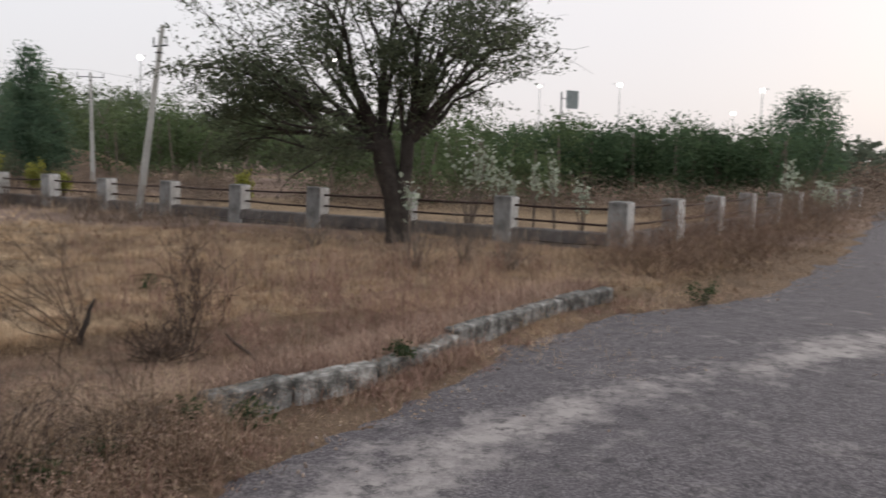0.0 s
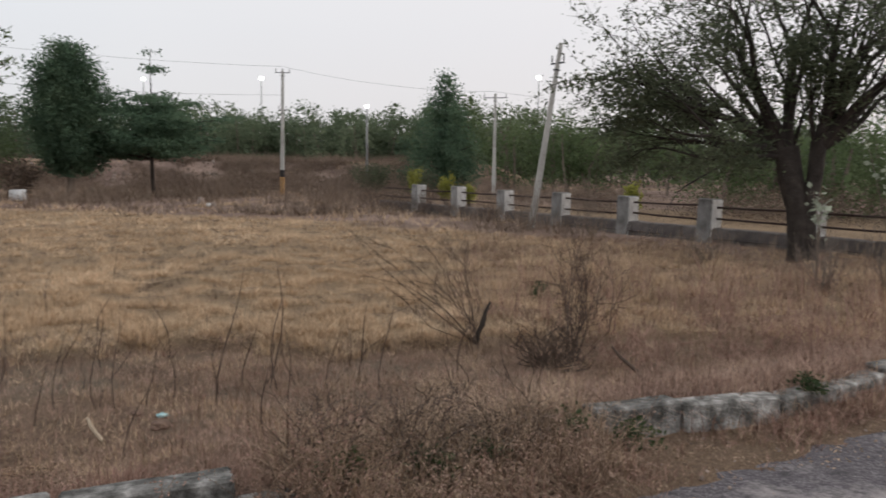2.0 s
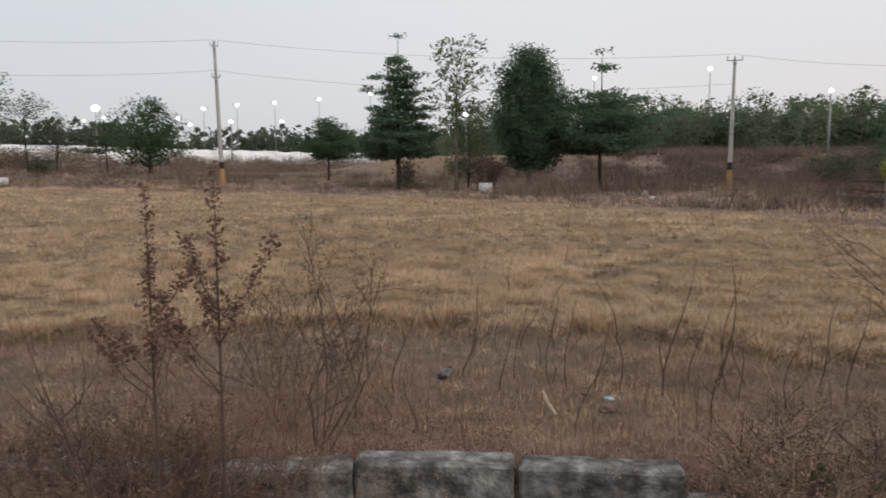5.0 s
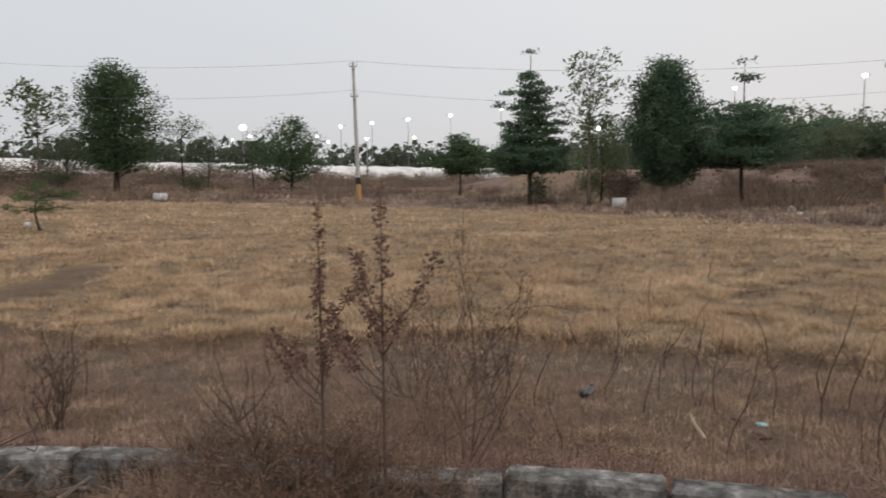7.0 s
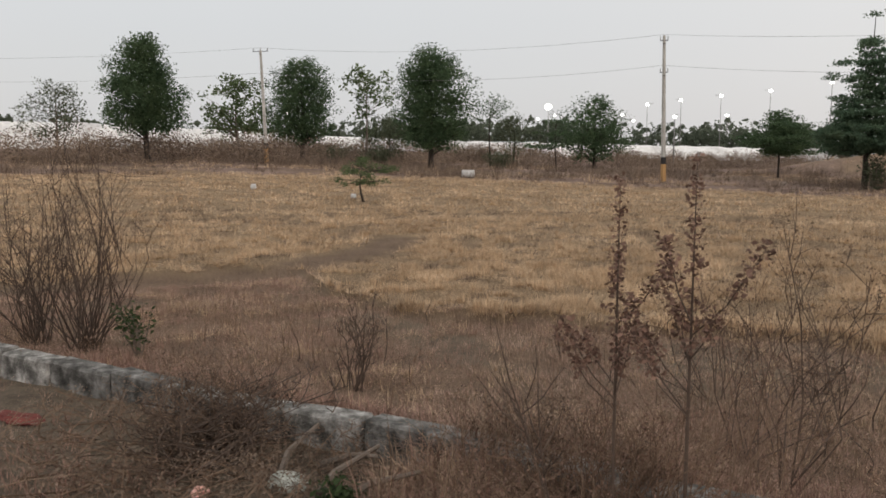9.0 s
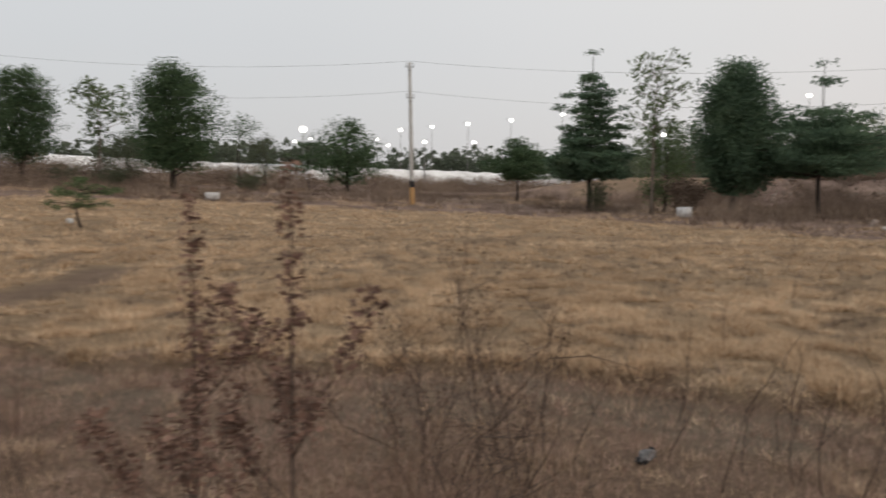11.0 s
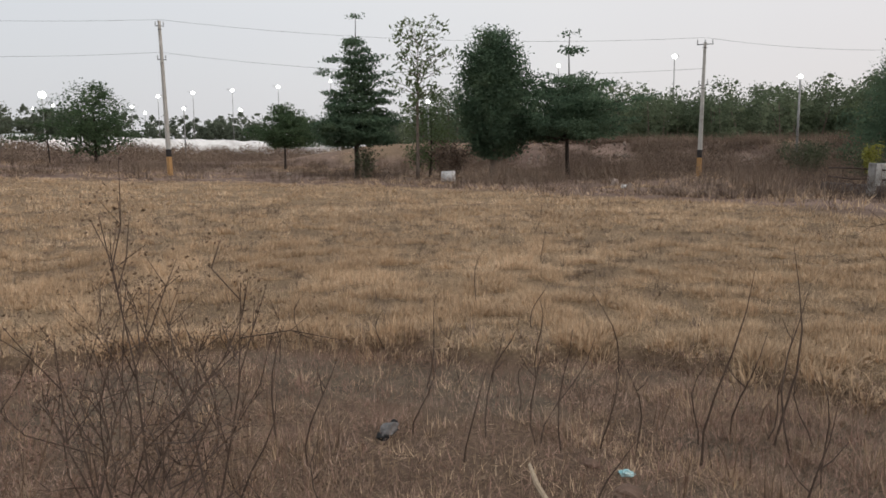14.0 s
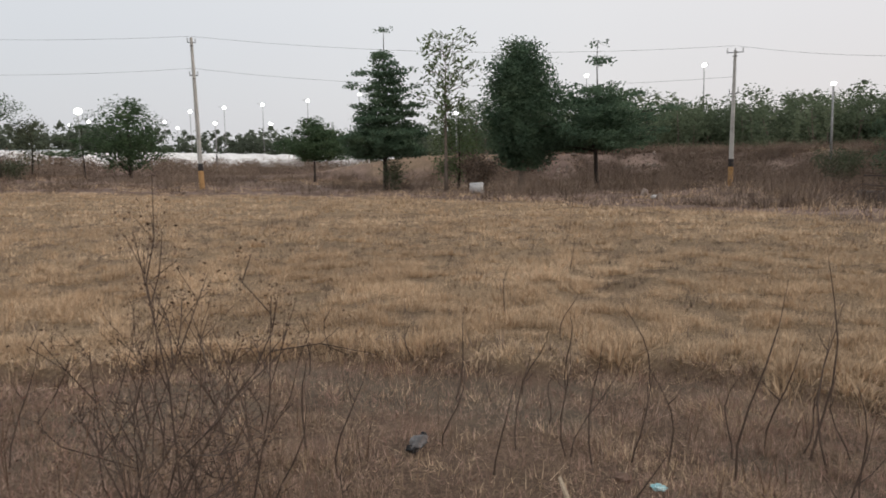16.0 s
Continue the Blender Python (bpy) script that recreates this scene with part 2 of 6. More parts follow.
g_attr = gn.new("ShaderNodeAttribute")
g_attr.attribute_name = "cover"
g_sep = gn.new("ShaderNodeSeparateColor")
gl.new(g_attr.outputs["Color"], g_sep.inputs[0])
soil = g_mix(g_step(g_noise(1.3), 0.35, 0.65), (0.125, 0.087, 0.064), (0.205, 0.143, 0.105))
soil = g_mix(g_step(g_noise(40.0, 7.0, 0.75), 0.50, 0.66), soil, (0.31, 0.22, 0.15))
soil = g_mix(g_step(g_noise(75.0, 5.0, 0.75), 0.52, 0.68), soil, (0.055, 0.04, 0.03))
crust = g_mix(g_step(g_noise(9.0), 0.4, 0.6), (0.105, 0.089, 0.069), (0.17, 0.142, 0.108))
crust = g_mix(g_step(g_noise(55.0, 6.0, 0.75), 0.52, 0.66), crust, (0.26, 0.205, 0.15))
straw = g_mix(g_step(g_noise(0.8, 6.0), 0.35, 0.65), (0.175, 0.125, 0.083), (0.29, 0.21, 0.135))
straw = g_mix(g_step(g_noise(45.0, 7.0, 0.75), 0.50, 0.64), straw, (0.46, 0.33, 0.21))
straw = g_mix(g_step(g_noise(30.0, 7.0, 0.75), 0.52, 0.66), straw, (0.13, 0.09, 0.062))
brownc = g_mix(g_step(g_noise(0.5, 6.0), 0.4, 0.6), (0.155, 0.108, 0.092), (0.28, 0.202, 0.168))
ground_col = g_mix(g_sep.outputs[0], soil, straw)
ground_col = g_mix(g_sep.outputs[1], ground_col, brownc)
ground_col = g_mix(g_sep.outputs[2], ground_col, crust)
g_b = gn["Principled BSDF"]
g_b.inputs["Roughness"].default_value = 0.95
g_b.inputs["Specular IOR Level"].default_value = 0.1
gl.new(ground_col, g_b.inputs["Base Color"])
g_bump = gn.new("ShaderNodeBump")
g_bump.inputs["Strength"].default_value, g_bump.inputs["Distance"].default_value = 0.9, 0.03
gl.new(g_noise(40.0, 7.0, 0.75), g_bump.inputs["Height"])
gl.new(g_bump.outputs[0], g_b.inputs["Normal"])
M["ground"] = gm

# The road: worn asphalt with dusty pale patches and bare stone chips.
rm = bpy.data.materials.new("worn_asphalt")
rm.use_nodes = True
gn, gl = rm.node_tree.nodes, rm.node_tree.links
g_tc = gn.new("ShaderNodeTexCoord")
asphalt = g_mix(g_step(g_noise(60.0, 3.0), 0.4, 0.68), (0.06, 0.053, 0.060), (0.20, 0.18, 0.193))
r_at = gn.new("ShaderNodeAttribute")
r_at.attribute_name = "dust"
r_mul = gn.new("ShaderNodeMath")
r_mul.operation = "MULTIPLY_ADD"
gl.new(g_noise(3.0, 9.0, 0.75), r_mul.inputs[0])
r_mul.inputs[1].default_value = 1.0
r_add = gn.new("ShaderNodeMath")
r_add.operation = "MULTIPLY"
gl.new(r_at.outputs["Fac"], r_add.inputs[0])
r_add.inputs[1].default_value = 0.33
gl.new(r_add.outputs[0], r_mul.inputs[2])
asphalt = g_mix(g_step(r_mul.outputs[0], 0.55, 0.80), asphalt, (0.33, 0.30, 0.295))
asphalt = g_mix(g_step(g_noise(7.0, 9.0, 0.8), 0.51, 0.64), asphalt, (0.05, 0.046, 0.05))
asphalt = g_mix(g_step(g_noise(150.0, 2.0), 0.66, 0.74), asphalt, (0.42, 0.40, 0.39))
g_b = gn["Principled BSDF"]
g_b.inputs["Roughness"].default_value = 0.88
g_b.inputs["Specular IOR Level"].default_value = 0.25
gl.new(asphalt, g_b.inputs["Base Color"])
g_bump = gn.new("ShaderNodeBump")
g_bump.inputs["Strength"].default_value, g_bump.inputs["Distance"].default_value = 0.5, 0.012
gl.new(g_noise(70.0, 3.0), g_bump.inputs["Height"])
gl.new(g_bump.outputs[0], g_b.inputs["Normal"])
M["road"] = rm

# ---- plan ----
KERB = [(-15.5, -22.0), (-9.6, -11.0), (-7.2, -6.2), (-5.52, -2.74), (-4.83, -1.5), (-4.40, -0.68), (-4.13, -0.02), (-3.40, 1.05), (-3.20, 1.50), (-3.0, 1.83), (-2.75, 2.20), (-2.53, 2.47), (-2.23, 2.80), (-1.28, 4.30), (-0.97, 4.64), (-0.48, 5.15), (0.13, 6.35), (0.96, 7.57), (2.05, 8.94)]
ROAD_EDGE = [(-20.0, -34.0), (-13.6, -22.6), (-7.2, -10.9), (-3.7, -3.2), (-2.7, -0.9), (-2.05, 0.7), (-1.55, 2.1), (-0.95, 3.54), (-0.45, 4.3), (0.5, 6.0), (1.65, 7.85), (3.9, 9.3), (7.2, 13.9), (17.7, 31.6), (70.0, 118.0), (160.0, 265.0)]
# Where the tall straw begins and ends, by angle round the point (-1, 1): degrees, metres.
EDGE_A = [-60, -30, -20, -16.8, -15, -9, 0, 16, 32, 39, 50, 58, 73, 87, 120]
EDGE_R = [9.8, 10.1, 10.1, 9.6, 8.1, 6.7, 6.4, 6.05, 5.78, 5.62, 5.38, 5.3, 5.6, 6.4, 7.0]
# A bare track that runs into the straw.
TRACK = [(-9.2, -2.3), (-10.9, -1.8), (-12.6, -1.0), (-14.0, -0.9)]
OUT_A = [-60, -30, 0, 16, 41, 59, 75, 90, 120]
OUT_R = [36, 37, 37, 34, 23.5, 18.5, 15.0, 13.2, 13.0]
FENCE_CORNER = (3.15, 14.0)
FENCE = [(-17.0, 24.6), (3.15, 14.0), (17.0, 32.4)]
MOUND = [(-62, 24), (-50, 32.5), (-44, 37), (-39, 42), (-31, 45), (-24, 47)]
rng = np.random.default_rng(7)


def line_side(px, py, line):
    """Distance to a line of points, positive on its left-hand (field) side."""
    best = np.full(np.shape(px), 1e9)
    sign = np.ones(np.shape(px))
    for (ax, ay), (bx, by) in zip(line, line[1:]):
        dx, dy = bx - ax, by - ay
        u = np.clip(((px - ax) * dx + (py - ay) * dy) / (dx * dx + dy * dy), 0, 1)
        qx, qy = px - ax - u * dx, py - ay - u * dy
        d = np.hypot(qx, qy)
        cr = dx * qy - dy * qx
        near = d < best
        best = np.where(near, d, best)
        sign = np.where(near, np.where(cr >= 0, 1.0, -1.0), sign)
    return best * sign


def ramp01(v, a, b):
    t = np.clip((np.asarray(v, float) - a) / (b - a), 0, 1)
    return t * t * (3 - 2 * t)


def waves(x, y, s, seed=0):
    """A cheap smooth unevenness between about -1 and 1."""
    x, y = np.asarray(x, float) * s, np.asarray(y, float) * s
    return (np.sin(1.7 * x + 0.9 * y + seed) + np.sin(-1.1 * x + 2.3 * y + 2.1 * seed + 1) + np.sin(3.1 * x - 1.3 * y + 0.7 * seed + 2) + np.sin(0.6 * x + 3.7 * y + 1.3 * seed)) / 4


LATTICE = np.random.default_rng(3).uniform(-1, 1, (128, 128))


def lumps(x, y, size, seed=0):
    """Smooth random lumps of about that many metres, two octaves, between -1 and 1."""
    total = 0.0
    for s, w in ((size, 0.65), (size * 0.43, 0.35)):
        u, v = np.asarray(x, float) / s + 17.3 * seed, np.asarray(y, float) / s + 9.1 * seed
        i, j = np.floor(u).astype(int), np.floor(v).astype(int)
        a, b = u - i, v - j
        a, b = a * a * (3 - 2 * a), b * b * (3 - 2 * b)
        c = [[LATTICE[(i + p) % 128, (j + q) % 128] for q in (0, 1)] for p in (0, 1)]
        total = total + w * ((c[0][0] * (1 - b) + c[0][1] * b) * (1 - a) + (c[1][0] * (1 - b) + c[1][1] * b) * a)
    return total


def polar(x, y):
    x, y = np.asarray(x, float), np.asarray(y, float)
    return np.degrees(np.arctan2(y - 1, -(x + 1))), np.hypot(x + 1, y - 1)


def height(x, y):
    x, y = np.asarray(x, float), np.asarray(y, float)
    u = -0.766 * x - 0.643 * y - 17
    a, q = polar(x, y)
    z = 0.035 * np.interp(a, (-4, 5, 17, 30), (1.0, 0.8, 0.45, 0.4)) * np.where(u > 6, np.minimum(u, 90), np.where(u < -6, 0, (u + 6) ** 2 / 24))
    k = line_side(x, y, KERB)
    z = z + 0.08 * ramp01(q - np.interp(a, EDGE_A, EDGE_R) - 0.25 * waves(x, y, 1.6, 2) - 0.16 * lumps(x, y, 0.4, 6), -0.06, 0.05) * ramp01(k, 0.1, 0.6)
    z = z + 0.10 * np.exp(-np.maximum(k, 0) / 0.7) * ramp01(k, -0.12, 0.1) * ramp01(9.8 - y, 0, 0.8)
    r = line_side(x, y, ROAD_EDGE)
    ragged = r + 0.10 * waves(x, y, 5.0, 3) + 0.05 * waves(x, y, 17.0, 5)
    on_field = ramp01(ragged, -0.12, 0.10)
    z = z * on_field - 0.045 * (1 - on_field) + on_field * (0.022 - 0.065 * ramp01(k, 0.1, 1.2) + 0.03 * lumps(x, y, 0.9, 1) + 0.022 * lumps(x, y, 0.33, 4))
    m = np.abs(line_side(x, y, MOUND))
    z = z + 1.66 * ramp01(7 - m, 0, 5.0) * (1 + 0.05 * waves(x, y, 0.5, 3)) * ramp01(x, -60, -52)
    right = line_side(x - 7.6, y + 4.5, ROAD_EDGE)
    return z + 0.07 * ramp01(-right, -0.1, 0.2) * (1 - on_field)


def zone(x, y):
    """How far a place lies inside the straw field and the brown belt, 0 to 1."""
    a, r = polar(x, y)
    inner = np.interp(a, EDGE_A, EDGE_R) + 0.25 * waves(x, y, 1.6, 2) + 0.16 * lumps(x, y, 0.4, 6)
    outer = np.interp(a, OUT_A, OUT_R) + 0.9 * waves(x, y, 0.5, 6)
    field = ramp01(line_side(x, y, KERB), 0.0, 0.2)
    tan = ramp01(r, inner - 0.05, inner + 0.12) * (1 - ramp01(r, outer - 1.0, outer + 1.0)) * field
    tan = tan * ramp01(np.abs(line_side(x, y, TRACK)) + 0.12 * waves(x, y, 2.6, 4), 0.30, 0.55)
    brown = np.maximum(ramp01(r, outer - 1.0, outer + 1.5) * field, 0.75 * (1 - field) * (np.asarray(y) < 3.2))
    behind = ramp01(line_side(x, y, FENCE), 0.2, 0.6) * ramp01(x, -16, -9) * (1 - ramp01(y, 27, 33))
    tan, brown = np.maximum(tan, 0.9 * behind), brown * (1 - behind)
    strip = ramp01(line_side(x, y, FENCE), -3.2, -1.4) * (line_side(x, y, FENCE) < 0.2) * ramp01(-np.asarray(x, float), 3.0, 5.5) * field
    tan, brown = tan * (1 - strip), np.maximum(brown, strip)
    bare = (1 - strip) * ramp01(lumps(x, y, 6.0, 12) + 0.4 * lumps(x, y, 1.6, 3), 0.05, 0.4) * 0.75
    tan, brown = np.maximum(tan, brown * bare), brown * (1 - bare)
    tan = np.maximum(tan, 0.15 * (1 - field) * (np.asarray(y) > 3.2))
    return tan, brown, inner, outer, r


# ---- building helpers ----


def mesh_np(name, verts, faces, mat):
    """A mesh from arrays of corners and of faces that all have the same number of corners."""
    verts, faces = np.asarray(verts, np.float32), np.asarray(faces, np.int32)
    me = bpy.data.meshes.new(name)
    k = faces.shape[1]
    me.vertices.add(len(verts))
    me.vertices.foreach_set("co", verts.ravel())
    me.loops.add(faces.size)
    me.loops.foreach_set("vertex_index", faces.ravel())
    me.polygons.add(len(faces))
    me.polygons.foreach_set("loop_start", np.arange(0, faces.size, k, dtype=np.int32))
    me.update(calc_edges=True)
    me.materials.append(mat)
    return me


class Shape:
    """Collects tubes, boxes and leaves into one mesh."""

    def __init__(self):
        self.v, self.f = [], []

    def tube(self, path, radii, sides=6, cap=True):
        path = [Vector(p) for p in path]
        start = len(self.v)
        for i, p in enumerate(path):
            d = path[min(i + 1, len(path) - 1)] - path[max(i - 1, 0)]
            d = d.normalized() if d.length > 1e-6 else Vector((0, 0, 1))
            a = d.cross(Vector((0.31, 0.95, 0.05)) if abs(d.z) > 0.8 else Vector((0, 0, 1))).normalized()
            b = d.cross(a)
            for s in range(sides):
                w = 2 * math.pi * s / sides
                self.v.append(tuple(p + radii[i] * (math.cos(w) * a + math.sin(w) * b)))
        for i in range(len(path) - 1):
            for s in range(sides):
                a0, b0 = start + i * sides + s, start + i * sides + (s + 1) % sides
                self.f.append((a0, b0, b0 + sides, a0 + sides))
        if cap:
            self.f.append(tuple(start + s for s in reversed(range(sides))))
            self.f.append(tuple(start + (len(path) - 1) * sides + s for s in range(sides)))
        return self

    def box(self, c, size, m=None, taper=1.0, bevel=0.0):
        bm = bmesh.new()
        bmesh.ops.create_cube(bm, size=1.0)
        for v in bm.verts:
            k = taper if v.co.z > 0 else 1.0
            v.co = Vector((v.co.x * size[0] * k, v.co.y * size[1] * k, v.co.z * size[2]))
        if bevel:
            bmesh.ops.bevel(bm, geom=bm.edges[:], offset=bevel, segments=1, affect="EDGES")
        return self.take(bm, (m or Matrix()) if c is None else Matrix.Translation(c) @ (m or Matrix()))

    def take(self, bm, m=Matrix()):
        start = len(self.v)
        bm.verts.index_update()
        self.v += [tuple(m @ v.co) for v in bm.verts]
        self.f += [tuple(start + v.index for v in f.verts) for f in bm.faces]
        bm.free()
        return self

    def mesh(self, name, mat, smooth=False):
        me = bpy.data.meshes.new(name)
        me.from_pydata(self.v, [], self.f)
        me.materials.append(mat)
        if smooth:
            me.polygons.foreach_set("use_smooth", [True] * len(me.polygons))
        me.update()
        return me


def thing(name, x, y, z, label, category, group="", kind="", turn=0.0):
    ob = new(name)
    ob.empty_display_size = 0.2
    ob.matrix_world = pose(x, y, z, 0, 0, turn)
    return tagged(ob, label, category, group, kind)


def part(name, me, parent, label="", m=None):
    ob = new(name, me)
    ob.parent = parent
    if m is not None:
        ob.matrix_basis = m
    if label:
        ob["label"] = label
    return ob


def blades(base, h, w, lean, az, simple=False):
    """Bent blades of three triangles each, or of one: corners and faces."""
    n = len(base)
    face = az + rng.uniform(0.8, 2.3, n)
    side = np.stack([np.cos(face), np.sin(face), np.zeros(n)], 1) * (w / 2)[:, None]
    out = np.stack([np.cos(az), np.sin(az), np.zeros(n)], 1)
    up = np.array([0, 0, 1.0])
    mid = base + (0.58 * h * np.maximum(0.4, 1 - 0.3 * lean))[:, None] * up + out * (lean * h * 0.35)[:, None]
    tip = base + (h * np.maximum(0.22, 1 - 0.45 * lean ** 1.4))[:, None] * up + out * (lean * h)[:, None]
    if simple:
        return np.stack([base - side, base + side, tip], 1).reshape(-1, 3), np.arange(n * 3).reshape(-1, 3)
    v = np.stack([base - side, base + side, mid - side * 0.8, mid + side * 0.8, tip], 1).reshape(-1, 3)
    i = np.arange(n)[:, None] * 5
    f = np.concatenate([i + [[0, 1, 3]], i + [[0, 3, 2]], i + [[2, 3, 4]]], 1).reshape(-1, 3)
    return v, f


def tufts(name, x, y, per, spread, h, w, lean, mat, label, category="grass", hvar=0.35, simple=False):
    """One piece of uncountable growth: tufts at x, y with `per` blades each."""
    n = len(x)
    hh = np.broadcast_to(np.asarray(h, float), n)
    tx, ty = np.repeat(x, per), np.repeat(y, per)
    az = rng.uniform(0, 2 * math.pi, n * per)
    rad = np.abs(rng.normal(0, spread, n * per))
    tx, ty = tx + rad * np.cos(az), ty + rad * np.sin(az)
    base = np.stack([tx, ty, height(tx, ty) - 0.01], 1)
    hs = np.repeat(hh * rng.uniform(0.7, 1.3, n), per) * rng.uniform(1 - hvar, 1 + hvar, n * per)
    v, f = blades(base, hs, np.full(n * per, w) * rng.uniform(0.6, 1.4, n * per), rng.uniform(0.05, lean, n * per), az, simple)
    ob = new(name, mesh_np(name, v, f, mat))
    return tagged(ob, label, category, kind="stuff")


def scatter(n, a0, a1, r0, r1, density=None):
    """Random places in a sector round (-1, 1), even by area, thinned by density(x, y)."""
    a = np.radians(rng.uniform(a0, a1, n))
    r = np.sqrt(rng.uniform(r0 * r0, r1 * r1, n))
    x, y = -1 - r * np.cos(a), 1 + r * np.sin(a)
    if density is not None:
        keep = rng.uniform(0, 1, n) < density(x, y)
        x, y = x[keep], y[keep]
    return x, y


def leaf_mesh(name, centres, per, sx, sz, size, aspect, mat, droop=0.0):
    """Leaves as small bent quads, in clumps round the centres."""
    c = np.repeat(np.asarray(centres, float), per, 0)
    n = len(c)
    c = c + np.clip(rng.normal(0, 1, (n, 3)), -1.7, 1.7) * [sx, sx, sz]
    a = rng.normal(0, 1, (n, 3))
    a[:, 2] = a[:, 2] * 0.6 - droop
    a /= np.linalg.norm(a, axis=1)[:, None]
    b = np.cross(a, rng.normal(0, 1, (n, 3)))
    b /= np.linalg.norm(b, axis=1)[:, None]
    s = 0.66 * size * rng.uniform(0.6, 1.4, n)
    a, b = a * s[:, None], b * (s * aspect)[:, None]
    v = np.stack([c - a, c + b * 1.05 - a * 0.1, c + a, c - b * 1.05 + a * 0.15], 1).reshape(-1, 3)
    f = np.arange(n * 4).reshape(-1, 4)
    return mesh_np(name, v, f, mat)


def profile_points(n, profile, r, z0, z1, out=0.45, uneven=0.34, seed=0):
    """Clump centres in a crown whose radius follows the profile from its bottom to its top."""
    pz, pr = zip(*profile)
    pts = []
    while len(pts) < n:
        u = rng.uniform(0, 1)
        pr_u = np.interp(u, pz, pr)
        if rng.uniform(0, 1) > pr_u ** 1.3 + 0.05:
            continue
        a = rng.uniform(0, 2 * math.pi)
        lump = 1 + uneven * math.sin(3 * a + 7 * u + seed) * math.sin(9 * u + 2 * a + 2 * seed)
        lump *= 1 + 0.13 * math.sin(5 * a + 13 * u + 3 * seed) * math.sin(4 * a - 17 * u)
        q = r * pr_u * lump * rng.uniform(0, 1) ** out
        pts.append((q * math.cos(a), q * math.sin(a), z0 + u * (z1 - z0)))
    return np.array(pts)


def tree(name, x, y, top, r, clear, profile, n, per, leaf, mat, label, sx=0.28, sz=0.2, aspect=0.5, limbs=24, bark="bark", trunk=0.13, droop=0.2, out=0.45, tiers=None, spike=0.0, seed=0, group="trees at the far side", trunk_top=0.85):
    z = float(height(x, y))
    ob = thing(name, x, y, z - 0.05, label, "tree", group, turn=rng.uniform(0, 360))
    h = top - z
    if tiers:
        pts = []
        for tz, tr, tn in tiers:
            sx0, sy0 = rng.normal(0, 0.13 * r, 2)
            for _ in range(tn):
                a, q = rng.uniform(0, 2 * math.pi), r * tr * rng.uniform(0, 1) ** 0.6
                q *= 1 + 0.25 * math.sin(3 * a + 11 * tz)
                pts.append((sx0 * tr + q * math.cos(a), sy0 * tr + q * math.sin(a), h * tz + rng.normal(0, 0.05) + 0.06 * q + 0.07 * math.sin(2 * a + 17 * tz)))
        pts = np.array(pts)
    else:
        pts = profile_points(n, profile, r, clear, h, out, seed=seed)
    wood = Shape()
    bend = rng.normal(0, 0.12, 2)
    axis = [Vector((bend[0] * math.sin(3 * k), bend[1] * math.sin(2.2 * k), h * trunk_top * k)) for k in (0, 0.12, 0.3, 0.5, 0.75, 1.0)]
    wood.tube(axis, [trunk * k for k in (1.35, 1.0, 0.85, 0.65, 0.4, 0.12)], 8)
    if spike:
        wood.tube([axis[-1], axis[-1] + Vector((0.03, 0, spike * 0.6)), axis[-1] + Vector((0, 0.03, spike))], [0.03, 0.02, 0.01], 4)
    for i in rng.permutation(len(pts))[:limbs]:
        p = Vector(pts[i])
        k = min(0.97, max(clear * 0.7 / h, (p.z - (0.1 if tiers else 0.5) * math.hypot(p.x, p.y)) / (h * trunk_top)))
        k = max(0.08, k)
        s = Vector((bend[0] * math.sin(3 * k), bend[1] * math.sin(2.2 * k), h * trunk_top * k))
        mid = s.lerp(p, 0.5) + Vector((rng.normal(0, 0.08), rng.normal(0, 0.08), 0.03 if tiers else 0.12))
        wood.tube([s, mid, p], [trunk * 0.32 * (1.1 - k), trunk * 0.2 * (1.1 - k) + 0.006, 0.008], 4, cap=False)
    part("trunk", wood.mesh("trunk", M[bark], True), ob)
    if spike:
        pts = np.concatenate([pts, np.array([(0, 0, h * trunk_top + spike * q) for q in (0.93,)])])
    if not tiers and n > 200:
        core = profile_points(n // 2, profile, r * 0.72, clear, h * 0.95, 0.6, seed=seed)
        part("inner_crown", leaf_mesh("inner_crown", core, 10, 0.2, 0.2, 0.18, 0.7, M[mat]), ob)
    part("crown", leaf_mesh("crown", pts, round(per * 1.6), sx, sz, leaf * 0.55, min(0.75, aspect + 0.1), M[mat], droop), ob)
    return ob


def sway(a, b, sag, n=14):
    a, b = Vector(a), Vector(b)
    return [a.lerp(b, i / n) - Vector((0, 0, sag * 4 * (i / n) * (1 - i / n))) for i in range(n + 1)]


# ---- ground, road, kerb ----
rad = [0.0] + [0.35 * 1.042 ** k for k in range(225)]
na = 320
gx, gy = [], []
for q in rad[1:]:
    w = np.linspace(0, 2 * math.pi, na, endpoint=False)
    gx.append(-2.5 + q * np.cos(w)), gy.append(3.0 + q * np.sin(w))
gx, gy = np.concatenate(gx), np.concatenate(gy)
gz = height(gx, gy)
tan, brown, inner, outer, dist = zone(gx, gy)
ii, jj = np.meshgrid(np.arange(len(rad) - 2), np.arange(na), indexing="ij")
a0 = (ii * na + jj).ravel()
b0 = (ii * na + (jj + 1) % na).ravel()
quads = np.stack([a0, a0 + na, b0 + na, b0], 1)
ground_me = mesh_np("ground", np.stack([gx, gy, gz], 1), quads, M["ground"])
bm = bmesh.new()
bm.from_mesh(ground_me)
bm.verts.ensure_lookup_table()
bm.faces.new([bm.verts[i] for i in range(na)])
bm.to_mesh(ground_me)
bm.free()
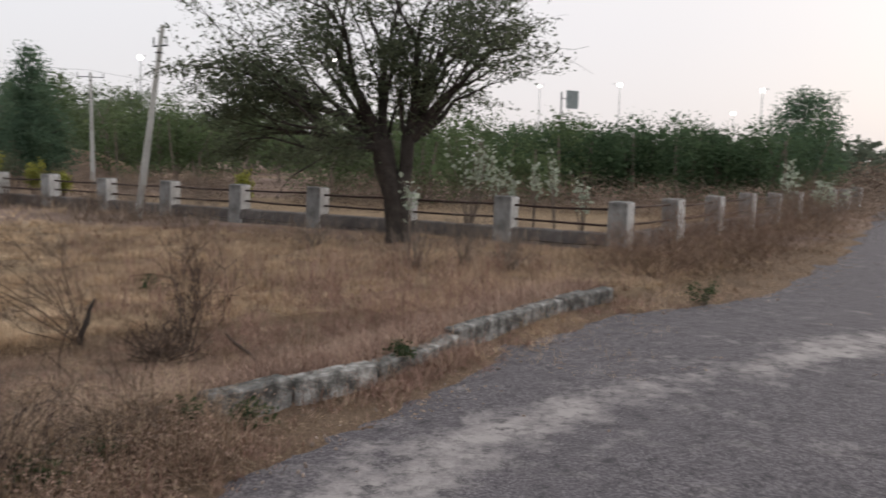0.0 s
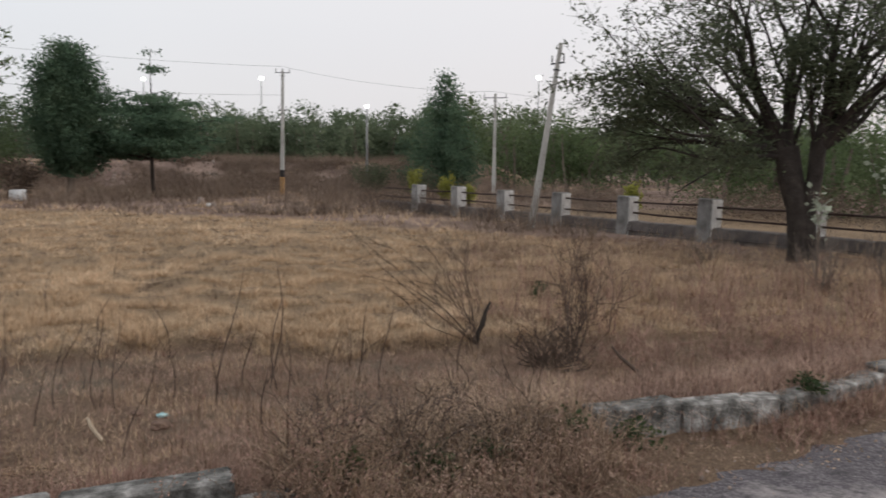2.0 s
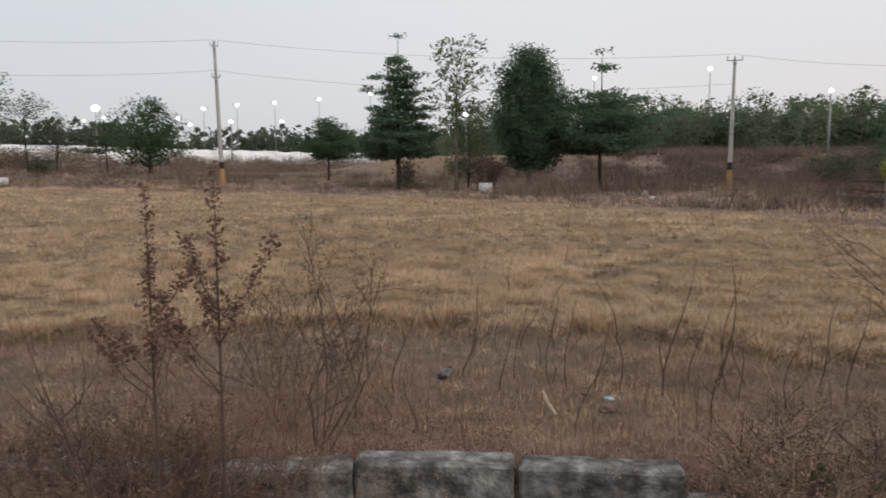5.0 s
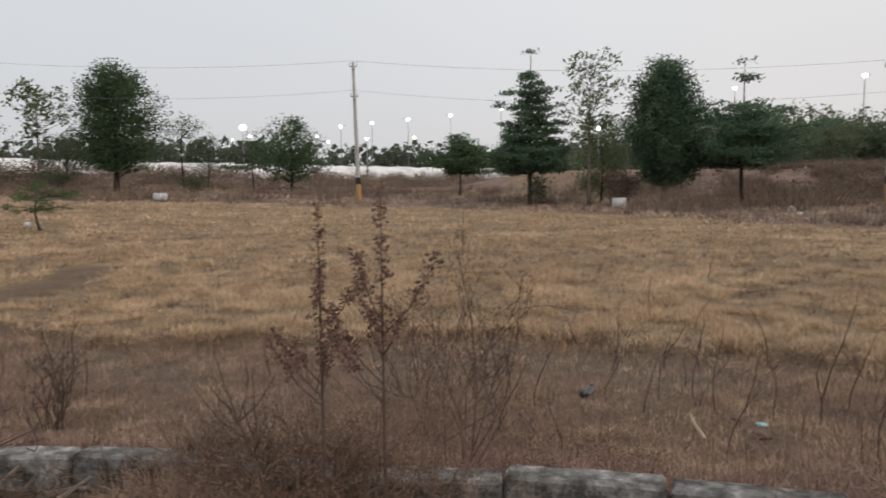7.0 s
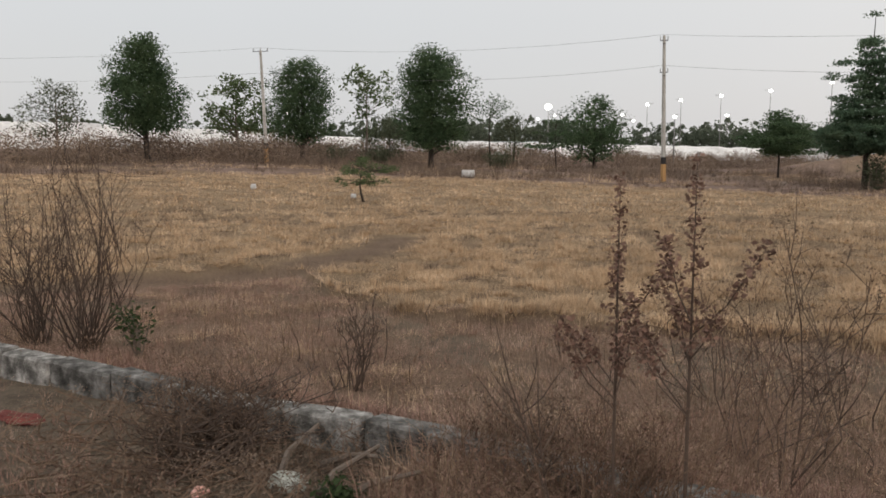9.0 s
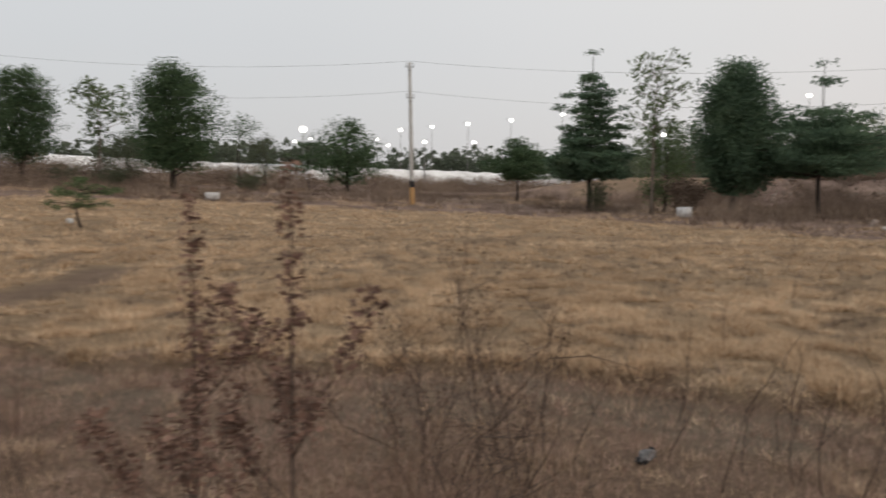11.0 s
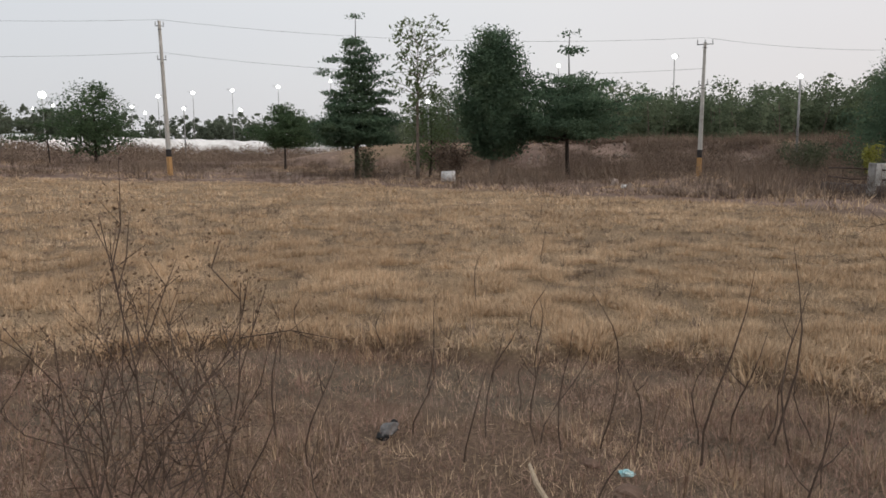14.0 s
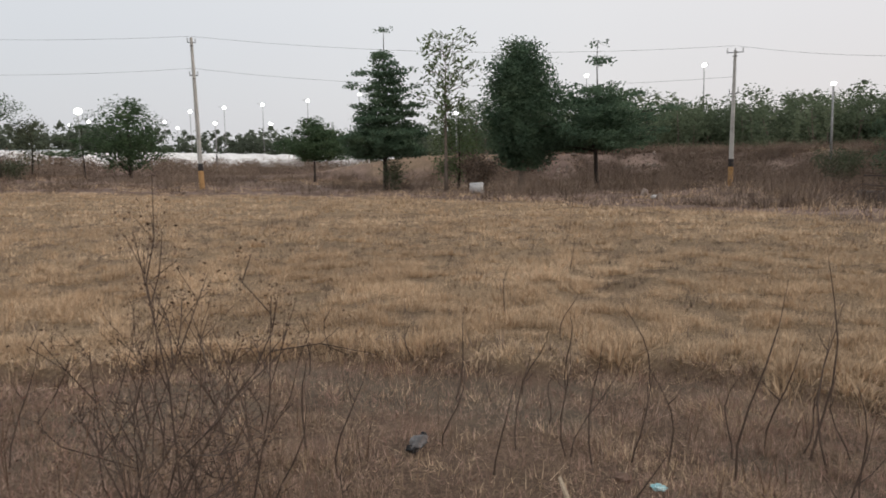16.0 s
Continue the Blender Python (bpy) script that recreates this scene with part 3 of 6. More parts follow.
crust = ramp01(waves(gx, gy, 0.9, 9) + 0.6 * waves(gx, gy, 3.1, 4), -0.15, 0.25) * ramp01(dist, inner - 2.4, inner - 1.6) * (1 - ramp01(dist, inner - 0.35, inner)) * ramp01(line_side(gx, gy, KERB), 0.4, 0.8)
cover = ground_me.color_attributes.new("cover", "FLOAT_COLOR", "POINT")
cover.data.foreach_set("color", np.stack([tan, brown, np.maximum(0.65 * crust, 0.8 * (line_side(gx, gy, KERB) < 0) * (gy < 2.6) * (line_side(gx, gy, ROAD_EDGE) > -0.3)), np.ones_like(tan)], 1).astype(np.float32).ravel())
ground_me.polygons.foreach_set("use_smooth", [True] * len(ground_me.polygons))
tagged(new("ground", ground_me), "dry dusty field soil with straw litter and bare patches", "ground", kind="structure")

rx, ry = zip(*ROAD_EDGE)
along = np.concatenate([[0], np.cumsum(np.hypot(np.diff(rx), np.diff(ry)))])
s = np.concatenate([np.arange(0, 75, 0.35), np.geomspace(75, along[-1], 60)])
ex, ey = np.interp(s, along, rx), np.interp(s, along, ry)
k = np.linspace(0, 1, 30)
px = ex[:, None] - 0.25 + 8.05 * k[None, :]
py = ey[:, None] + 0.14 - 4.7 * k[None, :]
pz = 0.004 + 0.05 * np.sin(math.pi * k)[None, :] * 0.5 + 0.008 * waves(px, py, 1.1, 8)
ii, jj = np.meshgrid(np.arange(len(s) - 1), np.arange(len(k) - 1), indexing="ij")
a0 = (ii * len(k) + jj).ravel()
road_me = mesh_np("road", np.stack([px, py, pz], -1).reshape(-1, 3), np.stack([a0, a0 + 1, a0 + len(k) + 1, a0 + len(k)], 1), M["road"])
road_me.polygons.foreach_set("use_smooth", [True] * len(road_me.polygons))
band = -line_side(px, py, ROAD_EDGE) + 0.12 * waves(px, py, 0.8, 3)
dust = np.exp(-((band - np.interp(py, (0.0, 3.6, 4.1, 4.8, 5.4, 6.0, 6.4, 12.0), (0.6, 0.6, 0.6, 0.93, 1.24, 1.62, 1.92, 2.3))) / 0.30) ** 2) * np.clip(0.75 + 0.5 * waves(px, py, 0.7, 6), 0, 1) + 0.25 * np.exp(-((band - 4.3) / 0.7) ** 2)
dust_at = road_me.color_attributes.new("dust", "FLOAT_COLOR", "POINT")
dust_at.data.foreach_set("color", np.repeat(np.clip(dust, 0, 1)[..., None], 4, -1).astype(np.float32).ravel())
tagged(new("road", road_me), "worn grey asphalt road with dusty pale patches", "road", kind="structure")


def rough_block(sx, sy, sz, seed, bevel=0.03, wob=0.02, cuts=2):
    bm = bmesh.new()
    bmesh.ops.create_cube(bm, size=1.0)
    for v in bm.verts:
        v.co = Vector((v.co.x * sx, v.co.y * sy * (0.9 if v.co.z > 0 else 1.0), v.co.z * sz))
    bmesh.ops.bevel(bm, geom=bm.edges[:], offset=bevel, segments=1, affect="EDGES")
    if cuts > 2:
        bmesh.ops.subdivide_edges(bm, edges=[e for e in bm.edges if e.calc_length() > 0.12], cuts=cuts, use_grid_fill=True)
    for v in bm.verts:
        v.co += wob * noise.noise_vector(v.co * 3.0 + Vector((seed * 7.3, seed, 0))) + 0.35 * wob * noise.noise_vector(v.co * 14.0 + Vector((seed, seed * 3.1, 0)))
    return Shape().take(bm)


kerb_ob = thing("kerb", 0, 0, 0, "row of mouldy whitewashed kerb stones, partly buried in dry grass", "kerb", kind="structure")
KERB_MESH = [rough_block(l, 0.17, 0.44, i + 1, 0.014, 0.011, 4).mesh("kerb_stone", M["kerb"]) for i, l in enumerate((0.56, 0.62, 0.50, 0.68, 0.58))]
KERB_LEN = (0.56, 0.62, 0.50, 0.68, 0.58)
kx, ky = zip(*KERB)
klen = np.concatenate([[0], np.cumsum(np.hypot(np.diff(kx), np.diff(ky)))])
pos, i = 10.0, 0
while pos < klen[-1]:
    v = int(rng.integers(0, 5))
    l = KERB_LEN[v]
    mid = pos + l / 2
    if mid > klen[-1]:
        break
    cx, cy = float(np.interp(mid, klen, kx)), float(np.interp(mid, klen, ky))
    dx, dy = float(np.interp(mid + 0.3, klen, kx)) - float(np.interp(mid - 0.3, klen, kx)), float(np.interp(mid + 0.3, klen, ky)) - float(np.interp(mid - 0.3, klen, ky))
    turn = math.degrees(math.atan2(dy, dx))
    sink = 0.05 if 5.0 < cy < 6.2 else 0.11 if 2.75 < cy < 4.05 else 0.0
    part("kerb_stone", KERB_MESH[v], kerb_ob, m=pose(cx, cy, -0.02 + (0.015 if 4.2 < cy < 4.9 else 0.0) - sink + rng.normal(0, 0.007), rng.normal(0, 1.5), rng.normal(0, 0.8), turn + rng.normal(0, 0.8) + 180 * int(rng.integers(0, 2))))
    pos += l + rng.uniform(0.008, 0.03)
    i += 1

# ---- fence ----
fence = thing("fence", FENCE_CORNER[0], FENCE_CORNER[1], 0, "low fence of stained concrete posts with rusty pipe rails on a dark stone plinth", "fence", kind="structure")
POST = rough_block(0.36, 0.36, 1.0, 3, 0.02, 0.012).mesh("post", M["post_paint"])
# Thin plates, paler than the post, for its right-hand side in each run.
SIDES = [Shape().box((-0.186, 0, 0.01), (0.02, 0.325, 0.93), bevel=0.006).mesh("pale_side", M["pale_plate"]), Shape().box((0, -0.183, 0.01), (0.325, 0.02, 0.93), bevel=0.006).mesh("pale_side", M["pale_plate"])]
STONES = [rough_block(0.46, 0.30, 0.235, i + 11, 0.02, 0.02).mesh("plinth_stone", M["wall_stone"]) for i in range(4)]


def fence_run(step, bays, first):
    turn = math.degrees(math.atan2(step[1], step[0]))
    side = SIDES[0] if step[0] < 0 else SIDES[1]
    for k in range(bays + 1):
        x, y = step[0] * k, step[1] * k
        if k >= first and not (k == bays and step[0] < 0):
            post = part("post", POST, fence, m=pose(x, y, 0.42 + rng.normal(0, 0.015), rng.normal(0, 1.2), rng.normal(0, 1.2), turn + rng.normal(0, 3)))
            part("pale_side", side, post, "pale side plate of the post")
        if k == bays:
            break
        for z in (0.50, 0.77):
            a, b = Vector((x, y, z + rng.normal(0, 0.012))), Vector((x + step[0], y + step[1], z + rng.normal(0, 0.012)))
            sh = Shape().tube([a, a.lerp(b, 0.5) + Vector((0, 0, rng.normal(-0.012, 0.01))), b], [0.024] * 3, 6)
            part("rail", sh.mesh("rail", M["rust_pipe"], True), fence, "thin dark rusty pipe rail")
        for c in range(2):
            m = 5
            for j in range(m):
                u = (j + 0.5 + (0.3 if c else 0)) / m
                part("plinth_stone", STONES[int(rng.integers(0, 4))], fence, m=pose(x + step[0] * u + rng.normal(0, 0.01), y + step[1] * u, -0.01 + 0.225 * c, rng.normal(0, 1), rng.normal(0, 1.5), turn + rng.normal(0, 2)))


fence_run((-1.99, 1.04), 9, 0)
fence_run((1.54, 2.05), 9, 1)


# ---- poles and lamps ----
def pole(name, x, y, top, label, lean=(0.0, 0.0), arms=(), band=True, w=0.20, group="power poles", turn=0.0, stub=0.0):
    z = float(height(x, y))
    ob = thing(name, x, y, z - 0.05, label, "pole", group)
    h = top - z

    def at(q):
        return Vector((lean[0] * q / h, lean[1] * q / h, q))
    s = Shape()
    s.tube([at(q) for q in (0, h * 0.35, h * 0.7, h)], [w * 0.72, w * 0.62, w * 0.5, w * 0.4], 4)
    part("shaft", s.mesh("shaft", M["concrete"]), ob)
    if band:
        s = Shape().tube([at(0.0), at(0.95)], [w * 0.76, w * 0.74], 4)
        part("painted_base", s.mesh("painted_base", M["orange"]), ob, "faded orange paint band")
        s = Shape().tube([at(0.95), at(1.3)], [w * 0.75, w * 0.73], 4)
        part("black_band", s.mesh("black_band", M["black_paint"]), ob, "black paint band")
    c, sn = math.cos(radians(turn)), math.sin(radians(turn))
    for q, half in arms:
        s = Shape().box(at(q), (half * 2, 0.035, 0.035), pose(0, 0, 0, 0, 0, turn))
        s.box(at(q - 0.16), (0.14, 0.14, 0.03))
        part("crossarm", s.mesh("crossarm", M["dark_metal"]), ob, "dark steel crossarm")
        for e in (-0.9, 0.0, 0.9):
            p = at(q) + Vector((e * half * c, e * half * sn, 0.03))
            s = Shape().tube([p, p + Vector((0, 0, 0.06)), p + Vector((0, 0, 0.10)), p + Vector((0, 0, 0.17))], [0.012, 0.028, 0.018, 0.025], 6)
            part("insulator", s.mesh("insulator", M["steel"], True), ob)
    return ob


pole("power_pole", -40.1, 10.65, 7.45, "tall grey concrete power pole with an orange painted base", (-0.25, -0.12), ((7.05, 0.2), (5.5, 0.2)), w=0.17, turn=75)
pole("power_pole", -25.2, 30.5, 6.1, "grey concrete power pole with a short crossarm and orange base", (0.05, 0.05), ((6.0, 0.36), (4.2, 0.2)), w=0.185, turn=35)
pole("power_pole", -49.0, -11.5, 7.9, "grey concrete power pole with a wide crossarm beside trees", (0.25, -0.15), ((6.8, 0.5), (4.9, 0.3)), turn=80)
pole("leaning_pole", -7.2, 18.2, 4.55, "bare leaning concrete pole standing in front of the fence", (0.6, 0.15), ((4.05, 0.24),), band=False, w=0.16, group="", turn=-30)
pole("power_pole", -16.5, 36.5, 5.25, "slim concrete power pole among green trees", (0.0, 0.0), ((5.0, 0.6), (4.2, 0.3)), band=False, w=0.2, turn=20)


def cable(a, b, sag, label="thin sagging overhead power cable"):
    s = Shape().tube([p - Vector(a) for p in sway(a, b, sag)], [0.006] * 15, 4)
    ob = new("power_cable", s.mesh("power_cable", M["cable"]))
    ob.location = a
    tagged(ob, label, "cable", "overhead cables")


for dz, ds in ((0.0, 0.5), (-1.5, 0.6)):
    cable((-40.35, 10.55, 7.45 + dz), (-25.1, 30.5, 6.25 + dz * 0.9), ds)
    cable((-40.35, 10.5, 7.45 + dz), (-48.8, -11.6, 8.0 + dz), ds)
    cable((-48.8, -11.6, 8.0 + dz), (-62.0, -52.0, 9.4 + dz), ds)
cable((-25.1, 30.6, 6.25), (-16.5, 36.5, 5.3), 0.3)
cable((-16.5, 36.5, 5.3), (-2.0, 78.0, 6.6), 0.6)


def street_lamp(x, y, z, size, arm=0.9, label="lit street lamp on a slim grey steel post"):
    g = float(height(x, y))
    ob = thing("street_lamp", x, y, g - 0.05, label, "lamp", "street lamps")
    h = z - g
    a = rng.uniform(0, 2 * math.pi)
    e = Vector((arm * math.cos(a), arm * math.sin(a), 0))
    s = Shape().tube([(0, 0, 0), (0, 0, h * 0.5), (0, 0, h)], [0.08, 0.06, 0.045], 6)
    part("post", s.mesh("post", M["steel"], True), ob)
    s = Shape().tube([(0, 0, h), Vector((0, 0, h + 0.12)) + e * 0.5, Vector((0, 0, h + 0.15)) + e], [0.04, 0.035, 0.03], 5)
    part("arm", s.mesh("arm", M["steel"], True), ob)
    # The glowing head is oversized, so its shape takes in the lamp's glare.
    bm = bmesh.new()
    bmesh.ops.create_uvsphere(bm, u_segments=12, v_segments=8, radius=size)
    for v in bm.verts:
        v.co.z *= 0.85
    s = Shape().take(bm, Matrix.Translation(Vector((0, 0, h))))
    part("lamp_head", s.mesh("lamp_head", M["lamp"], True), ob, "bright white lit lamp head")


for lx, ly, lz, ls in (
    (-105.9, 12.6, 8.0, 0.62), (-150.8, 16.0, 8.5, 0.32), (-150.5, 19.1, 9.1, 0.34), (-128.1, 31.1, 9.7, 0.38), (-167.6, 37.8, 8.9, 0.42),
    (-148.5, 31.4, 9.1, 0.38), (-126.8, 36.1, 10.3, 0.40), (-69.2, 19.2, 4.9, 0.22), (-125.0, 41.8, 10.8, 0.40), (-162.5, 55.8, 9.7, 0.42),
    (-122.6, 48.5, 11.4, 0.40), (-54.1, 34.0, 5.1, 0.16), (-69.1, 60.6, 10.6, 0.30), (-101.2, 47.7, 10.7, 0.26), (-64.2, 58.6, 7.4, 0.16),
    (-57.0, 65.6, 10.7, 0.34), (-14.4, 99.0, 13.8, 0.42), (2.2, 100.0, 12.3, 0.42), (21.1, 97.8, 11.5, 0.42),
    (44.1, 122.3, 10.1, 0.44), (36.8, 93.0, 10.8, 0.36), (13.7, 119.2, 13.2, 0.26), (-142.2, 48.7, 8.7, 0.36), (-107.9, -22.6, 7.3, 0.32), (-30.8, 79.2, 11.1, 0.36), (-25.6, 38.6, 5.0, 0.13)):
    street_lamp(lx, ly, lz, ls * (0.72 if ls > 0.2 else 0.9))

# A road sign on a gantry post beyond the hedge.
sg = thing("road_sign", 12.9, 84.0, 0, "large road sign panel seen from behind on steel posts", "sign")
part("post", Shape().tube([(-0.9, 0, 0), (-0.9, 0, 9.2)], [0.1, 0.09], 6).mesh("post", M["steel"]), sg)
part("panel", Shape().box((0.25, 0, 8.4), (1.5, 0.10, 1.9), pose(0, 0, 0, 0, 0, 25), bevel=0.02).mesh("panel", M["sign"]), sg, "plain grey-green panel")
part("beam", Shape().box((-0.3, 0.05, 8.5), (1.4, 0.09, 0.09)).mesh("beam", M["steel"]), sg)

# ---- far wall, shed and embankment ----
bank_line = [(-52.0, -64.0), (-70.0, -36.0), (-88.0, -12.0), (-97.0, 6.0), (-113.0, 29.0), (-119.0, 58.0)]
bank_top = [4.6, 4.5, 3.6, 3.15, 2.95, 2.4]
n1 = 160
bl = np.linspace(0, len(bank_line) - 1, n1)
bx, by = np.interp(bl, range(len(bank_line)), [p[0] for p in bank_line]), np.interp(bl, range(len(bank_line)), [p[1] for p in bank_line])
bt = np.interp(bl, range(len(bank_line)), bank_top)
v = []
for i in range(n1):
    for o, k in ((0.0, 0.0), (0.8, 0.35), (1.7, 0.72), (2.8, 1.0), (5.0, 1.02), (9.0, 0.0)):
        x, y = bx[i] - 0.93 * o + 0.3 * float(waves(bx[i], by[i], 0.9, 2)), by[i] + 0.25 * o
        g = float(height(x, y)) - 0.15
        v.append((x, y, g + (bt[i] + 0.16 * float(waves(bx[i], by[i], 0.6, 5)) - g) * k))
ii, jj = np.meshgrid(np.arange(n1 - 1), np.arange(5), indexing="ij")
a0 = (ii * 6 + jj).ravel()
bank_me = mesh_np("white_bank", v, np.stack([a0, a0 + 6, a0 + 7, a0 + 1], 1), M["white_wall"])
tagged(new("white_bank", bank_me), "long low bank of white gravel in the distance", "embankment", kind="structure")
shed = thing("shed", -112.0, 8.0, float(height(-112.0, 8.0)) - 0.8, "small distant shed with a pale teal sheet roof", "building")
part("wall", Shape().box((0, 0, 0.8), (4, 7, 1.6), bevel=0.03).mesh("wall", M["white_wall"]), shed)
sh = Shape()
sh.v = [(-2.4, -4, 1.6), (2.4, -4, 1.6), (2.4, 4, 1.6), (-2.4, 4, 1.6), (0, -4, 2.4), (0, 4, 2.4)]
sh.f = [(0, 1, 4), (1, 2, 5, 4), (2, 3, 5), (3, 0, 4, 5), (0, 3, 2, 1)]
part("roof", sh.mesh("roof", M["roof"]), shed, "pale teal metal sheet roof")

mound_line = [(-50, 32.5), (-44, 37), (-39, 42), (-31, 45), (-24, 47)]
mlen = np.linspace(0, len(mound_line) - 1, 90)
mx, my = np.interp(mlen, range(len(mound_line)), [p[0] for p in mound_line]), np.interp(mlen, range(len(mound_line)), [p[1] for p in mound_line])
rocks = Shape()
ICO = []
for q in range(5):
    bm = bmesh.new()
    bmesh.ops.create_icosphere(bm, subdivisions=1, radius=1.0)
    for w in bm.verts:
        w.co *= 1 + 0.35 * noise.noise(w.co * 1.7 + Vector((q * 5.1, 0, 0)))
        w.co.z *= 0.7
    ICO.append(([tuple(w.co) for w in bm.verts], [tuple(w.index for w in f.verts) for f in bm.faces]))
    bm.free()


def add_rock(shape, x, y, z, s):
    vs, fs = ICO[int(rng.integers(0, 5))]
    m = pose(x, y, z, *(rng.uniform(0, 360, 3))) @ Matrix.Diagonal((s, s * rng.uniform(0.6, 1.0), s * rng.uniform(0.5, 0.9), 1))
    k = len(shape.v)
    shape.v += [tuple(m @ Vector(w)) for w in vs]
    shape.f += [tuple(k + i for i in f) for f in fs]


for q in range(700):
    i = int(rng.triangular(0, 12, 88))
    o = rng.uniform(4.6, 7.6) if q % 4 else rng.uniform(1.0, 6.0)
    dx, dy = mx[i + 1] - mx[i], my[i + 1] - my[i]
    dl = math.hypot(dx, dy)
    x, y = mx[i] + dy / dl * o, my[i] - dx / dl * o
    add_rock(rocks, x, y, float(height(x, y)) + 0.02, rng.uniform(0.06, 0.20) * (1.6 if rng.uniform() < 0.12 else 1))
for q in range(420):
    x, y = scatter(1, -25, 62, 26.0, 52.0, lambda a, b: zone(a, b)[1] * (lumps(a, b, 6.0, 12) > 0.1))
    if len(x):
        add_rock(rocks, float(x[0]), float(y[0]), float(height(x[0], y[0])) + 0.06, rng.uniform(0.06, 0.24))
tagged(new("rubble", rocks.mesh("rubble", M["rubble"])), "broken pinkish stones and rubble on the earth bank", "rubble", kind="stuff")


def marker(x, y, sx, sy, sz, label, turn):
    ob = thing("marker_stone", x, y, float(height(x, y)), label, "stone", "plot marker stones", turn=turn)
    part("block", rough_block(sx, sy, sz, int(rng.integers(1, 90)), 0.03, 0.02).mesh("block", M["white_block"], True), ob, m=pose(0, 0, sz * 0.62))
    part("foot", rough_block(sx * 0.4, sy * 0.7, sz * 0.4, 5, 0.02, 0.01).mesh("foot", M["wall_stone"]), ob, m=pose(0.03, 0, sz * 0.1))


marker(-27.6, 18.35, 0.5, 0.35, 0.40, "whitewashed concrete plot marker block standing in brown scrub", 35)
marker(-38.6, 0.8, 0.6, 0.35, 0.34, "pale weathered concrete marker block at the field's far edge", 80)
marker(-19.6, 19.9, 0.17, 0.14, 0.13, "small white stone lying in the scrub", 10)
marker(-27.4, -6.8, 0.22, 0.2, 0.18, "small white stone in the straw grass", 10)
marker(-24.4, -2.95, 0.17, 0.14, 0.14, "small white stone in the straw grass", 40)

# ---- trees ----
OVAL = [(0, 0.55), (0.1, 0.82), (0.3, 1.0), (0.6, 0.97), (0.8, 0.74), (0.93, 0.45), (1, 0.2)]
OVATE = [(0, 0.75), (0.15, 1.0), (0.45, 0.92), (0.75, 0.68), (0.93, 0.42), (1, 0.2)]
BLUNT = [(0, 0.6), (0.1, 0.95), (0.35, 1.0), (0.7, 0.82), (0.9, 0.68), (1, 0.35)]
CONE = [(0, 0.7), (0.12, 1.0), (0.35, 0.85), (0.65, 0.5), (0.9, 0.2), (1, 0.04)]
COLUMN = [(0, 0.42), (0.08, 0.74), (0.2, 1.0), (0.45, 0.98), (0.65, 0.86), (0.85, 0.62), (0.95, 0.46), (1, 0.2)]
FAN = [(0, 0.15), (0.3, 0.55), (0.6, 0.95), (0.85, 1.0), (1, 0.6)]
DENSE = "dense dark green tree with a rounded crown"
tree("round_tree", -48.2, -1.3, 7.95, 2.35, 1.25, OVAL, 520, 30, 0.16, "leaf_dark", "dense round-crowned dark green tree on a bare trunk", limbs=30, trunk=0.16, seed=1)
tree("sparse_tree", -55.8, -6.1, 7.7, 2.1, 2.2, FAN, 60, 9, 0.38, "leaf_mid", "thin open-crowned tree with grey-green leaf clusters", sx=0.24, sz=0.16, limbs=46, bark="pale_bark", trunk=0.09, out=0.7, droop=0.5, aspect=0.4, seed=2)
tree("small_tree", -54.1, 2.6, 5.5, 1.35, 3.0, [(0, 0.5), (0.5, 1.0), (1, 0.5)], 24, 20, 0.16, "leaf_dark", "small slender tree with a high thin crown", limbs=24, trunk=0.06, seed=3)
tree("small_tree", -58.0, 4.4, 4.5, 1.25, 1.1, OVAL, 60, 22, 0.15, "leaf_olive", "small bushy olive-green tree", limbs=30, trunk=0.06, seed=4)
tree("bushy_tree", -57.3, 10.2, 5.75, 2.9, 0.8, [(0, 0.6), (0.3, 1.0), (0.6, 0.9), (0.85, 0.6), (1, 0.2)], 220, 24, 0.18, "leaf_dark", "broad bushy dark green tree before a white wall", limbs=40, trunk=0.12, seed=5)
tree("umbrella_tree", -56.0, 7.3, 4.0, 2.0, 1.0, None, 0, 26, 0.14, "leaf_dark", "small flat-tiered umbrella tree", tiers=((0.45, 0.9, 26), (0.7, 0.55, 14), (0.98, 0.3, 6)), limbs=24, trunk=0.05, sx=0.2, sz=0.06, spike=0.5)
tree("umbrella_tree", -48.2, 19.7, 4.1, 1.9, 1.2, None, 0, 34, 0.17, "leaf_dark", "small flat-tiered dark green umbrella tree", tiers=((0.40, 0.8, 40), (0.48, 1.0, 50), (0.58, 1.05, 54), (0.68, 0.9, 44), (0.78, 0.75, 34), (0.88, 0.5, 18), (0.96, 0.3, 8)), limbs=40, trunk=0.07, sx=0.24, sz=0.10)
tree("tiered_tree", -33.5, 17.3, 6.38, 1.55, 1.45, None, 0, 34, 0.17, "leaf_deep", "tall dark tree with flat tiers of foliage and a bare tip", tiers=((0.26, 0.95, 50), (0.30, 1.05, 60), (0.35, 1.08, 64), (0.40, 1.0, 56), (0.45, 0.95, 50), (0.50, 0.8, 36), (0.555, 0.85, 26), (0.61, 1.05, 30), (0.665, 0.6, 16), (0.72, 0.95, 26), (0.775, 0.5, 12), (0.83, 0.75, 20), (0.885, 0.45, 10), (0.95, 0.42, 10)), limbs=90, trunk=0.11, sx=0.2, sz=0.07, spike=1.25, trunk_top=0.96)
